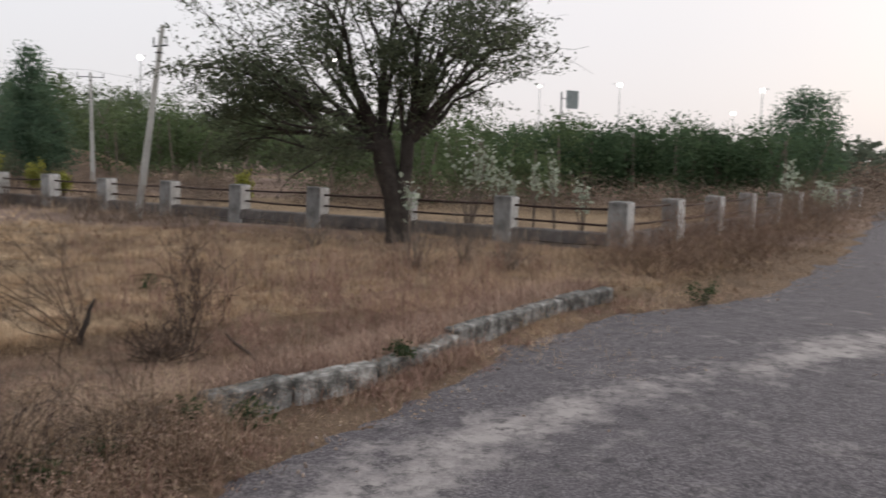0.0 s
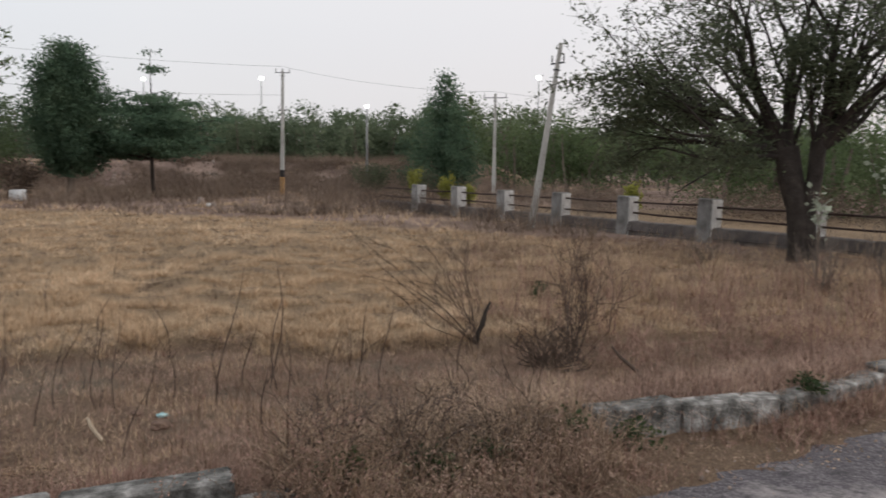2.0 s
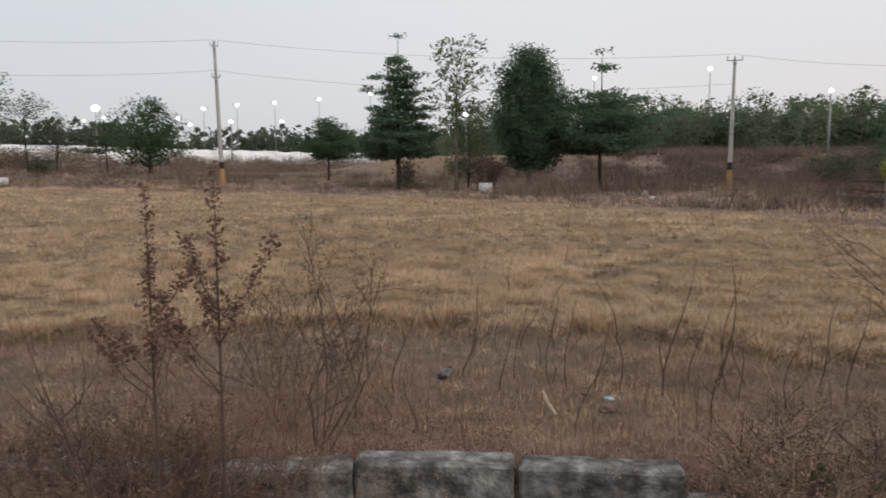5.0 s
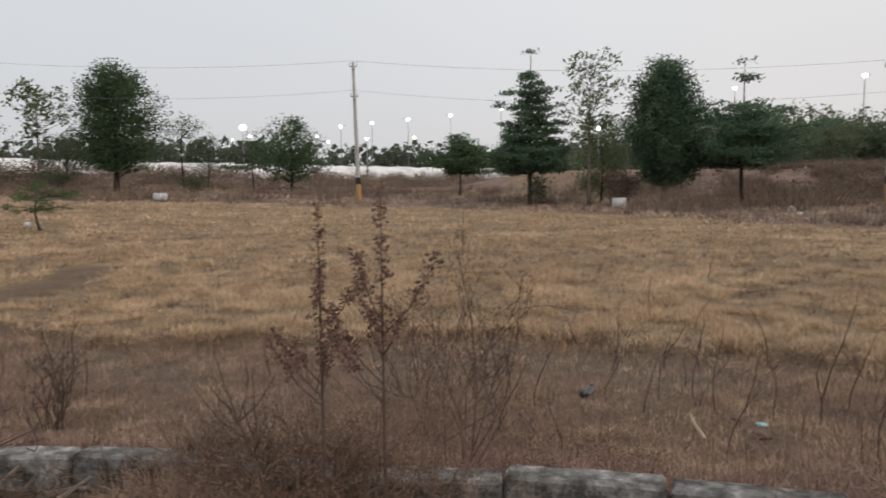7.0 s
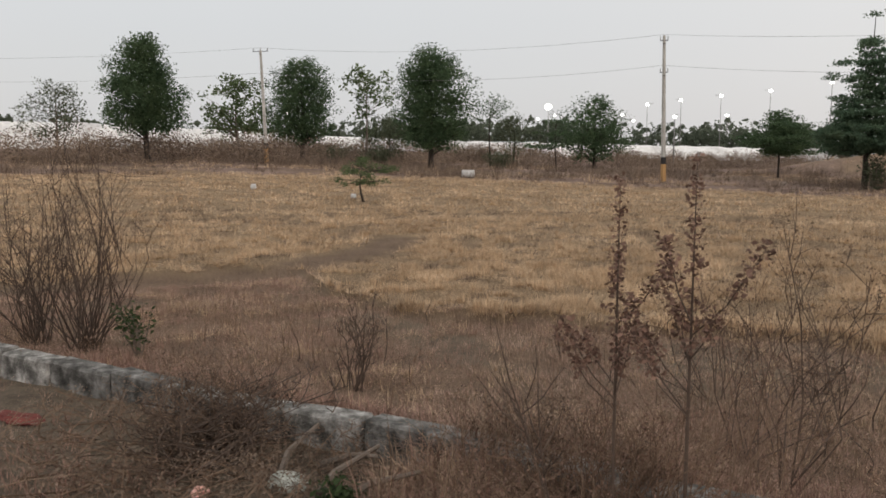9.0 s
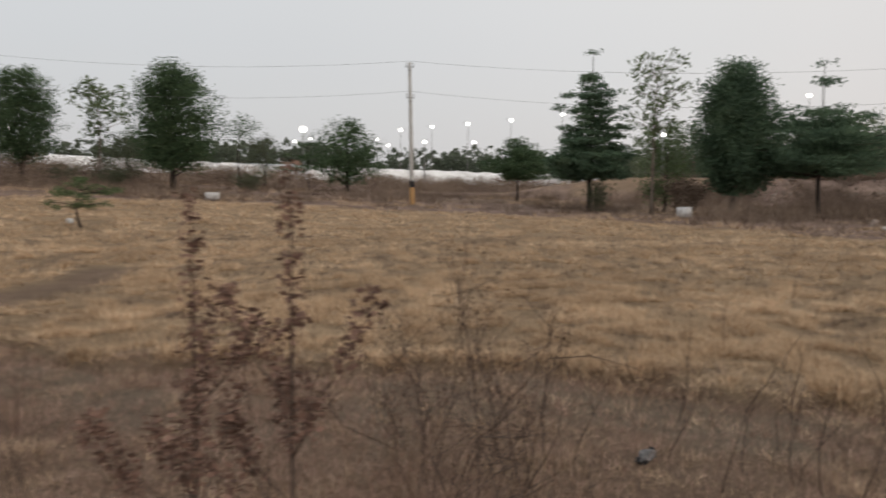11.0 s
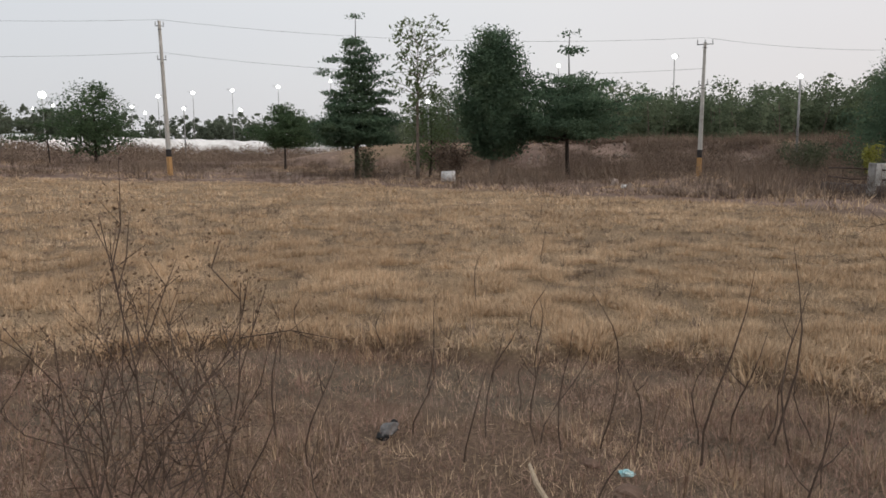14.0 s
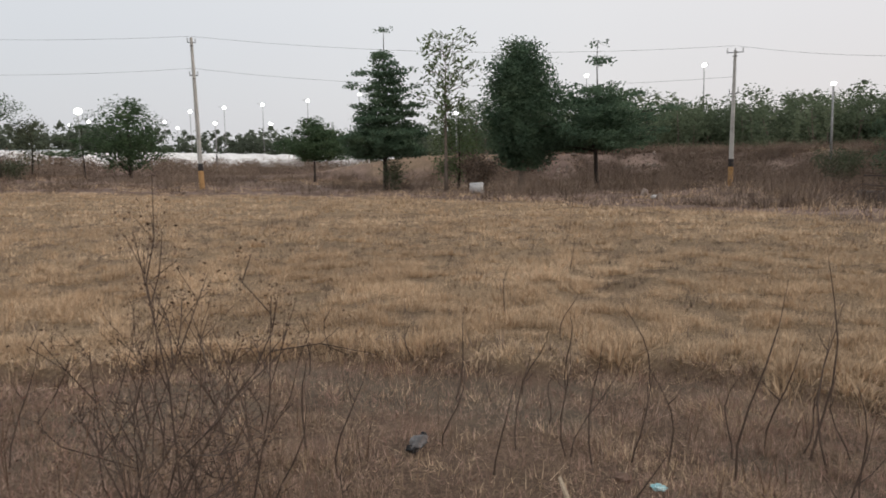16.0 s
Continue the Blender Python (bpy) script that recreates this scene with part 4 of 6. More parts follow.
tree("sparse_tree", -31.5, 19.3, 7.2, 1.4, 2.9, [(0, 0.35), (0.25, 0.8), (0.5, 1.0), (0.8, 0.95), (1, 0.5)], 84, 7, 0.30, "leaf_mid", "tall thin tree with a see-through crown of drooping leaf sprays", sx=0.15, sz=0.13, limbs=84, bark="pale_bark", trunk=0.085, out=0.75, droop=0.9, aspect=0.28, seed=6)
tree("shrub_tree", -33.2, 21.0, 3.72, 1.16, 0.50, OVAL, 70, 22, 0.16, "leaf_mid", "low light green tree below taller trees", limbs=20, trunk=0.06, seed=16)
tree("column_tree", -29.56, 22.0, 6.5, 1.58, 1.15, COLUMN, 640, 32, 0.16, "leaf_deep", "very dense column-shaped dark green tree", limbs=30, trunk=0.17, seed=7, bark="pale_bark")
tree("umbrella_tree", -27.5, 24.6, 4.7, 2.3, 1.75, None, 0, 34, 0.17, "leaf_deep", "broad dark umbrella tree with flat tiers and a tall tip", tiers=((0.40, 1.0, 56), (0.45, 1.1, 70), (0.51, 1.0, 60), (0.57, 1.05, 60), (0.64, 0.95, 54), (0.71, 1.05, 56), (0.79, 0.9, 44), (0.86, 0.85, 36), (0.93, 0.55, 18), (1.2, 0.17, 4)), limbs=90, trunk=0.10, sx=0.26, sz=0.08, spike=1.9, trunk_top=0.97)
tree("round_tree", -46.9, -18.1, 8.4, 2.3, 1.9, OVATE, 480, 30, 0.17, "leaf_dark", "dense pointed dark green tree among scrub", limbs=30, trunk=0.16, seed=8)
tree("round_tree", -55.3, -10.5, 8.15, 2.35, 1.4, BLUNT, 400, 30, 0.17, "leaf_dark", "dense dark green tree beside a power pole", limbs=30, trunk=0.15, seed=9)
tree("sparse_tree", -60.2, -16.2, 7.45, 2.5, 1.6, BLUNT, 130, 13, 0.34, "leaf_mid", "open light green tree before a white bank", sx=0.3, limbs=60, bark="pale_bark", trunk=0.09, out=0.55, seed=10)
tree("sparse_tree", -49.9, -25.0, 6.2, 2.0, 1.4, OVAL, 80, 24, 0.18, "leaf_olive", "open olive-green tree at the scrub's edge", limbs=50, bark="pale_bark", trunk=0.09, out=0.6, seed=11)
tree("round_tree", -58.5, -4.6, 4.6, 1.9, 0.5, OVAL, 110, 24, 0.17, "leaf_olive", "low dull green tree behind taller trees", limbs=20, trunk=0.08, seed=12)
tree("conifer", -19.7, 37.3, 6.5, 2.15, 0.5, CONE, 420, 30, 0.14, "leaf_deep", "dense blue-green conical tree behind the fence", limbs=40, trunk=0.15, seed=13, droop=0.5)
tree("round_tree", 19.8, 43.7, 5.9, 2.5, 0.5, COLUMN, 330, 30, 0.16, "leaf_deep", "dense rounded dark green tree beyond the road verge", limbs=30, trunk=0.15, seed=14)

# The big tree in front of the fence.
big = thing("big_tree", -0.95, 14.35, 0.0, "large spreading tree with a forked trunk and fine olive leaves", "tree")
wood = Shape()
tips = []


def limb(p, d, length, r, depth):
    d = d.normalized()
    pts, rr = [p], [r]
    q = p
    for k in range(3):
        d = (d + Vector(rng.normal(0, 0.10 if depth < 3 else 0.17, 3)) + Vector((0, 0, 0.05 if depth < 3 else -0.05))).normalized()
        q = q + d * (length / 3)
        pts.append(q), rr.append(r * (1 - 0.17 * (k + 1)))
    wood.tube(pts, rr, 7 if depth < 2 else 4, cap=False)
    if depth >= 3:
        tips.extend([pts[1], pts[2], pts[3]])
    if depth == 4:
        return
    if depth < 3:
        tips.extend([pts[1], pts[2], pts[3]])
    for k in range(3):
        axis = Vector(rng.normal(0, 1, 3)).normalized()
        nd = (d + 0.62 * (axis - axis.dot(d) * d)).normalized()
        limb(pts[3] if k else pts[2], nd, length * rng.uniform(0.5, 0.95), rr[-1] * (0.75 if k else 0.6), depth + 1)


wood.tube([(0.08, 0.0, -0.15), (0.05, 0, 0.25), (-0.02, 0, 0.9), (-0.16, 0.02, 1.4), (-0.25, 0.05, 1.9)], [0.27, 0.20, 0.185, 0.21, 0.20], 10, cap=False)
wood.tube([(0.16, -0.05, -0.15), (0.17, -0.05, 0.3), (0.14, -0.03, 0.9), (0.20, 0.0, 1.4), (0.23, 0.02, 2.0)], [0.16, 0.13, 0.12, 0.13, 0.13], 9, cap=False)
L, R = Vector((-0.24, 0.05, 1.75)), Vector((0.22, 0.02, 1.85))
for p, d, l, r in (
    (L, (-1.0, 0.1, 0.22), 1.35, 0.07), (L, (-0.85, 0.5, 0.55), 1.45, 0.075), (L, (-0.5, -0.35, 1.0), 1.55, 0.085), (L, (-0.05, 0.3, 1.3), 1.7, 0.09), (L, (-0.75, -0.1, 0.8), 1.5, 0.08),
    (L, (-0.9, -0.5, 0.3), 1.25, 0.065), (R, (0.1, -0.2, 1.3), 1.7, 0.085), (R, (0.45, 0.3, 1.0), 1.55, 0.075), (R, (0.75, 0.05, 0.7), 1.3, 0.065), (R, (0.65, -0.45, 0.8), 1.3, 0.065), (R, (0.7, 0.6, 0.5), 1.25, 0.06), (L, (-0.9, 0.75, 0.15), 1.2, 0.06), (L, (-0.6, 0.1, 0.15), 1.0, 0.06), (L, (-1.0, -0.25, 0.04), 1.25, 0.05), (L, (-0.9, 0.35, 0.0), 1.2, 0.05), (L, (-0.7, -0.65, 0.06), 1.1, 0.045), (L, (-0.6, 0.0, 0.75), 1.6, 0.06), (L, (-0.42, 0.2, 1.0), 1.7, 0.06), (L, (-0.8, 0.15, 0.45), 1.5, 0.055), (R, (-0.35, 0.0, 1.0), 0.9, 0.04), (L, (0.3, 0.4, 0.8), 0.8, 0.04), (R, (-0.2, -0.4, 0.9), 0.8, 0.04), (L, (-0.35, -0.4, 1.0), 0.8, 0.04), (R, (0.5, -0.3, 0.9), 0.8, 0.04), (L, (-0.25, -0.2, 1.3), 1.4, 0.055), (R, (0.25, 0.3, 1.3), 1.4, 0.055), (R, (0.35, -0.4, 1.1), 1.35, 0.05), (L, (0.1, 0.1, 1.4), 1.5, 0.055), (R, (0.6, 0.1, 0.9), 1.5, 0.055), (R, (0.8, 0.1, 0.75), 1.55, 0.055), (R, (0.55, -0.1, 1.0), 1.6, 0.05)):
    limb(p, Vector(d), l * 1.05, r * 1.3, 1)
part("trunk", wood.mesh("trunk", M["bark"], True), big)
tips = np.array([tuple(t) for t in tips])
tips = tips[tips[:, 2] > 1.35]
keep = rng.uniform(0, 1, len(tips)) < np.interp(tips[:, 0], (-1.2, 0.0), (1.2, 1.0)) * np.interp(tips[:, 2], (1.4, 2.6, 3.3, 4.6), (1.0, 0.95, 0.52, 0.36))
part("crown", leaf_mesh("crown", tips[keep], 14, 0.14, 0.07, 0.070, 0.36, M["leaf_olive"], 0.2), big)


# ---- woods, hedge, shrubs ----
def woods(name, line, count, depth, h0, h1, leaf, per, mat, label, rr=2.0, low=0.25, trunks=True, clumps=26, inner=2.0):
    lx, ly = zip(*line)
    t = rng.uniform(0, len(line) - 1, count)
    x, y = np.interp(t, range(len(line)), lx), np.interp(t, range(len(line)), ly)
    x, y = x + rng.normal(0, depth, count), y + rng.normal(0, depth, count)
    ob = thing(name, float(np.mean(x)), float(np.mean(y)), 0, label, "woods", kind="stuff")
    ox, oy = float(np.mean(x)), float(np.mean(y))
    pts, tr = [], Shape()
    for a, b in zip(x, y):
        z = float(height(a, b))
        h, r = rng.uniform(h0, h1), rr * rng.uniform(0.7, 1.3)
        c = profile_points(clumps, OVAL, r, h * low, h, 0.4, 0.35, rng.uniform(0, 6))
        pts.append(c + [a - ox, b - oy, z])
        if trunks:
            tr.tube([(a - ox, b - oy, z - 0.1), (a - ox + rng.normal(0, 0.15), b - oy, z + h * 0.4), (a - ox + rng.normal(0, 0.3), b - oy, z + h * 0.8)], [0.09, 0.07, 0.03], 4, cap=False)
    part("foliage", leaf_mesh("foliage", np.concatenate(pts), per, 0.34, 0.28, leaf, 0.7, M[mat], 0.1), ob)
    if inner:
        part("inner_foliage", leaf_mesh("inner_foliage", np.concatenate(pts)[::2], 4, 0.25, 0.2, leaf * inner, 0.8, M[mat]), ob)
    if trunks:
        part("trunks", tr.mesh("trunks", M["pale_bark"]), ob)


woods("woodland", [(-66, 44), (-55, 55), (-42, 64), (-28, 66), (-14, 70)], 200, 3.5, 5.2, 7.3, 0.14, 22, "leaf_wood", "dense green woodland behind the earth bank", 1.9, 0.26, clumps=30)
woods("brown_thicket", [(-38, 25), (-31, 29.5), (-25, 32.5), (-19, 35)], 34, 1.1, 0.8, 1.6, 0.04, 34, "scrub", "dark brown thicket before the earth bank", 1.2, 0.0, trunks=False, inner=0)
woods("woodland", [(-24, 44), (-14, 46), (-2, 47), (10, 52)], 50, 2.0, 3.4, 5.0, 0.095, 30, "leaf_mid", "light green woodland behind the fence", 1.8, 0.12)
woods("hedge", [(2.5, 35.5), (8, 34.5), (14.5, 32.5)], 40, 0.7, 2.9, 3.7, 0.075, 44, "leaf_dark", "tall dark green hedge behind the fence", 1.3, 0.1, clumps=34, inner=2.4)
woods("far_woods", [(-150, -10), (-155, 20), (-142, 48), (-112, 72), (-86, 80), (-62, 70)], 260, 5.0, 4.4, 6.7, 0.32, 7, "leaf_far", "distant green trees beyond the white bank", 3.4, 0.02, trunks=False)
woods("mauve_thicket", [(-62, -36), (-79, -12), (-88, 6), (-101, 27), (-104, 50)], 80, 2.0, 0.7, 1.5, 0.10, 20, "scrub", "mauve-brown leafless bushes before the white bank", 2.2, 0.0, trunks=False, inner=0)
woods("brown_thicket", [(-41, -26), (-45, -21), (-49, -16), (-50, -10)], 46, 1.6, 1.0, 2.0, 0.07, 22, "scrub", "tall leafless mauve-brown thicket under green trees", 1.4, 0.0, trunks=False, inner=0)
woods("brown_thicket", [(-62, 4), (-68, 16), (-72, 28), (-76, 42)], 70, 2.2, 0.5, 1.1, 0.06, 30, "scrub", "low mauve-brown scrub between the field and the white bank", 2.0, 0.0, trunks=False, inner=0)
woods("brown_thicket", [(-54, -24), (-58, -14), (-60, -5), (-62, 4)], 56, 1.8, 0.7, 1.5, 0.06, 30, "scrub", "mauve-brown scrub at the foot of the far trees", 1.8, 0.0, trunks=False, inner=0)
woods("far_woods", [(-150, -10), (-140, -60), (-110, -90), (-70, -85)], 80, 5.0, 3.0, 5.0, 0.42, 7, "leaf_far", "distant hazy green trees", 3.0, 0.1, trunks=False)
woods("far_woods", [(14, 78), (30, 84), (60, 100), (100, 120)], 80, 4.0, 3.4, 5.4, 0.34, 12, "leaf_far", "distant green trees along the road", 2.6, 0.08, trunks=False)
woods("far_woods", [(-62, 70), (-40, 82), (-16, 92), (14, 96)], 80, 4.0, 4.0, 6.0, 0.4, 7, "leaf_far", "distant green trees behind the nearer woods", 2.6, 0.1, trunks=False)
woods("green_shrubs", [(-4.5, 31), (0, 30.5), (3.5, 29)], 16, 1.0, 2.4, 3.4, 0.08, 44, "leaf_mid", "light green shrubs behind the fence", 1.3, 0.05)
woods("brown_thicket", [(-12, 27), (-4, 26), (4, 25), (14, 27), (24, 40)], 60, 1.2, 0.5, 1.0, 0.035, 40, "scrub", "dry brown thicket behind the fence", 1.1, 0.0, trunks=False, inner=0)
woods("brown_thicket", [(22, 36), (34, 58), (52, 88)], 40, 1.5, 1.4, 2.4, 0.1, 14, "scrub", "dry brown thicket along the road verge", 1.6, 0.0, trunks=False, inner=0)


def shrub(name, x, y, top, r, mat, leaf, label, category="shrub", stems=7, per=26, group="", aspect=0.5, base_leaf=0.35, sx=0.09):
    z = float(height(x, y))
    ob = thing(name, x, y, z - 0.02, label, category, group)
    h = top - z
    pts = []
    for k in range(stems):
        a = rng.uniform(0, 2 * math.pi)
        q = r * rng.uniform(0.2, 1.0)
        e = Vector((q * math.cos(a), q * math.sin(a), h * rng.uniform(0.7, 1.0)))
        mid = e * 0.5 + Vector((rng.normal(0, 0.04), rng.normal(0, 0.04), 0.05))
        st = Shape().tube([(0, 0, 0), mid, e], [min(0.018, 0.02 * h + 0.002), 0.012 * min(1, h), 0.005 * min(1, h)], 4)
        part("stem", st.mesh("stem", M["pale_bark"]), ob)
        for u in np.linspace(base_leaf, 1, 6):
            pts.append(mid.lerp(e, (u - 0.5) * 2) if u > 0.5 else mid * (u * 2))
    part("foliage", leaf_mesh("foliage", [tuple(p) for p in pts], per, sx, sx, leaf, aspect, M[mat]), ob)


for x, y, t, r, s in ((0.5, 16.5, 2.15, 0.55, 10), (1.1, 16.9, 1.9, 0.4, 6), (2.3, 16.3, 1.95, 0.3, 5), (1.9, 16.8, 1.7, 0.25, 5), (2.75, 15.6, 1.35, 0.2, 4), (-0.55, 12.2, 1.45, 0.10, 3), (1.3, 15.9, 1.3, 0.2, 4), (8.8, 20.2, 1.85, 0.4, 6), (9.8, 20.6, 1.4, 0.4, 6), (10.6, 21.5, 1.3, 0.5, 6)):
    shrub("milkweed", x, y, t, r, "leaf_pale", 0.075, "upright milkweed shrub with pale whitish-green leaves", stems=s, per=3, group="milkweed by the fence", aspect=0.75, base_leaf=0.62, sx=0.06)
for x, y, t, r in ((-13.3, 22.9, 1.45, 0.22), (-11.9, 22.6, 1.28, 0.22), (-11.0, 22.4, 0.95, 0.2), (-4.8, 18.7, 1.2, 0.2)):
    shrub("ornamental_shrub", x, y, t, r, "leaf_yellow", 0.06, "clipped yellow-green ornamental shrub behind the fence", stems=8, per=22, group="yellow shrubs", base_leaf=0.6, sx=0.07)
tree("acacia_sapling", -23.2, -2.5, 1.35, 0.95, 0.3, None, 0, 50, 0.07, "leaf_mid", "low spreading green thorn sapling in the straw", tiers=((0.5, 0.9, 9), (0.72, 1.0, 14), (0.95, 0.7, 10)), limbs=33, trunk=0.035, sx=0.10, sz=0.04, group="saplings")
shrub("dull_bush", -32.3, 17.0, 1.5, 0.7, "leaf_olive", 0.08, "thin dull green bush at a tree's foot", stems=14, per=12, group="dull bushes", sx=0.18)
shrub("dark_bush", -30.8, 20.5, 1.5, 0.9, "scrub", 0.08, "dark leafless bush beside a pale tree trunk", stems=30, per=26, base_leaf=0.2, sx=0.16)
for x, y, t, r in ((-50.0, 3.0, 1.7, 1.1), (-49.0, -4.5, 1.9, 1.4), (-50.5, -7.5, 2.0, 1.3), (-21.5, 33.0, 1.5, 1.4), (-23.0, 35.0, 1.7, 1.3), (-18.0, 31.0, 1.4, 1.2)):
    shrub("dull_bush", x, y, t, r, "leaf_olive", 0.07, "low dull green bush in brown scrub", stems=16, per=22, group="dull bushes", sx=0.16)

# ---- dry growth ----


def clump(x, y):
    """Tussocks a few hand's widths across."""
    return ramp01(lumps(x, y, 0.27, 5) + 0.2 * lumps(x, y, 1.7, 2), -0.36, 0.4)


def in_field(x, y):
    return zone(x, y)[0] * (0.2 + 0.8 * clump(x, y)) * (line_side(x, y, FENCE) < 0.2)


def straw(n, a0, a1, r0, r1, per, spread, h, w, label, simple):
    x, y = scatter(n, a0, a1, r0, r1, in_field)
    tufts("straw_grass", x, y, per, spread, h * (0.3 + 0.95 * clump(x, y)), w, 1.5, M["straw"], label, simple=simple, hvar=0.5)


straw(19000, -45, 118, 5.0, 7.6, 15, 0.05, 0.075, 0.0042, "short tan straw grass in dense clumps, nearest part", False)
straw(13000, -45, 118, 5.0, 10.0, 20, 0.08, 0.055, 0.0058, "low curled tan straw thatch over the field", True)
straw(23000, -45, 118, 7.6, 12.0, 16, 0.06, 0.08, 0.007, "short tan straw grass in clumps", True)
straw(18000, -45, 118, 12.0, 20.0, 12, 0.09, 0.09, 0.014, "short tan straw grass covering the field", True)
straw(30000, -45, 80, 20.0, 39.0, 10, 0.15, 0.09, 0.028, "tan straw grass on the far field", True)


x, y = scatter(9000, -45, 110, 5.2, 17.0, lambda p, q: zone(p, q)[0] * (lumps(p, q, 0.27, 5) + 0.2 * lumps(p, q, 1.7, 2) > 0.15) * (line_side(p, q, FENCE) < 0))
tufts("straw_tussock", x, y, 46, 0.065, 0.115, 0.0055, 1.7, M["straw"], "fluffy pale straw tussocks standing out of the field", simple=True, hvar=0.5)


x, y = scatter(14000, -45, 110, 5.4, 20.0, lambda p, q: zone(p, q)[0] * (lumps(p, q, 0.27, 5) + 0.2 * lumps(p, q, 1.7, 2) < -0.22) * (line_side(p, q, FENCE) < 0))
tufts("brown_tussock", x, y, 14, 0.06, 0.085, 0.008, 1.4, M["scrub"], "small brown tufts in the gaps of the straw field", simple=True, hvar=0.5)


def edge_strip(x, y):
    t, b, inner, outer, r = zone(x, y)
    return np.exp(-((r - inner - 0.10) / 0.14) ** 2) * (line_side(x, y, KERB) > 0.2) * (0.25 + 0.75 * clump(x, y))


x, y = scatter(26000, -40, 70, 4.8, 10.0, edge_strip)
tufts("straw_edge", x, y, 15, 0.06, 0.095 * (0.5 + 0.8 * clump(x, y)), 0.006, 1.5, M["straw"], "taller pale straw along the grass edge", hvar=0.5)


# Narrow row of dark tufts draws the shade at the straw's foot.
x, y = scatter(16000, -40, 70, 4.8, 10.0, lambda p, q: np.exp(-((zone(p, q)[4] - zone(p, q)[2] + 0.05) / 0.035) ** 2) * (line_side(p, q, KERB) > 0.3))
tufts("straw_edge", x, y, 9, 0.035, 0.05, 0.006, 1.3, M["brown"], "dark brown tufts put in as the shade below the straw edge", hvar=0.5)


def near_zone(x, y):
    t, b, inner, outer, r = zone(x, y)
    k = line_side(x, y, KERB)
    patch = ramp01(lumps(x, y, 0.9, 8) + 0.6 * lumps(x, y, 0.25, 3), -0.3, 0.3)
    return (k > 0.05) * (1 - t) * (r < inner + 0.3) * (0.38 + 0.62 * patch) * (0.6 + 0.4 * np.exp(-np.maximum(k - 0.2, 0) / 1.6))


x, y = scatter(54000, -50, 110, 2.0, 9.5, near_zone)
tufts("dry_weeds", x, y, 18, 0.08, 0.05, 0.0042, 1.8, M["straw_pink"], "short fluffy dull straw near the kerb", hvar=0.6, simple=True)
x, y = scatter(14000, -50, 110, 2.0, 9.5, near_zone)
tufts("dry_weeds", x, y, 16, 0.07, 0.075, 0.0035, 1.6, M["rust"], "short rusty brown dead grass near the kerb", hvar=0.6, simple=True)
x, y = scatter(2000, -50, 110, 0.5, 9.5, near_zone)
tufts("dead_stems", x, y, 4, 0.05, 0.20, 0.004, 0.6, M["brown"], "thin standing brown dead stems", hvar=0.6)


x, y = scatter(24000, -50, 110, 2.0, 9.5, lambda p, q: near_zone(p, q) * ramp01(lumps(p, q, 0.4, 6) + 0.4 * lumps(p, q, 0.2, 2), 0.0, 0.2))
tufts("dry_weeds", x, y, 18, 0.06, 0.065, 0.004, 1.8, M["straw"], "pale straw patches in the bare strip", hvar=0.6, simple=True)


x, y = scatter(5200, -30, 95, 2.6, 8.5, lambda p, q: near_zone(p, q) * (lumps(p, q, 0.22, 9) + 0.5 * lumps(p, q, 1.1, 4) > 0.12))
tufts("straw_tussock", x, y, 54, 0.06, 0.085, 0.0036, 1.8, M["straw_dull"], "curled dull straw tussocks on the bare strip", simple=True, hvar=0.6)
x, y = scatter(5000, -45, 110, 2.0, 8.5, lambda p, q: near_zone(p, q) * ramp01(1.3 - line_side(p, q, KERB), 0, 0.9) * (lumps(p, q, 0.5, 7) > 0.0))
wx = np.stack([x, y, height(x, y) + 0.06], 1)
tagged(new("withered_weeds", leaf_mesh("withered_weeds", wx, 40, 0.06, 0.045, 0.013, 0.35, M["brown"], 0.3)), "withered brown weed leaves tangled along the kerb", "weeds", kind="stuff")


def kerb_strip(x, y):
    k = line_side(x, y, KERB)
    r = line_side(x, y, ROAD_EDGE)
    lump = ramp01(lumps(x, y, 0.8, 11), -0.15, 0.4)
    return (k < 0.0) * (r > -0.05) * lump * (y < 10)


x, y = scatter(36000, -70, 125, 0.3, 9.8, lambda p, q: (line_side(p, q, KERB) < 0) * (line_side(p, q, ROAD_EDGE) > 0.0) * (q < 10) * (0.2 + 0.8 * ramp01(lumps(p, q, 0.35, 2), -0.2, 0.3)))
tufts("verge_grass", x, y, 8, 0.06, 0.045, 0.006, 1.6, M["straw_pink"], "flattened dry grass between the kerb and the road", hvar=0.6, simple=True)
x, y = scatter(13000, -70, 125, 0.3, 9.8, kerb_strip)
tufts("verge_grass", x, y, 12, 0.05, 0.075, 0.005, 1.0, M["rust"], "rusty dead grass between the kerb and the road", hvar=0.6)


def along_kerb(n, s0, s1, o0, o1):
    t = rng.uniform(s0, s1, n)
    ax, ay = np.interp(t, klen, kx), np.interp(t, klen, ky)
    tx, ty = np.interp(t + 0.2, klen, kx) - ax, np.interp(t + 0.2, klen, ky) - ay
    o = rng.uniform(o0, o1, n) / 0.2
    return ax - ty * o, ay + tx * o


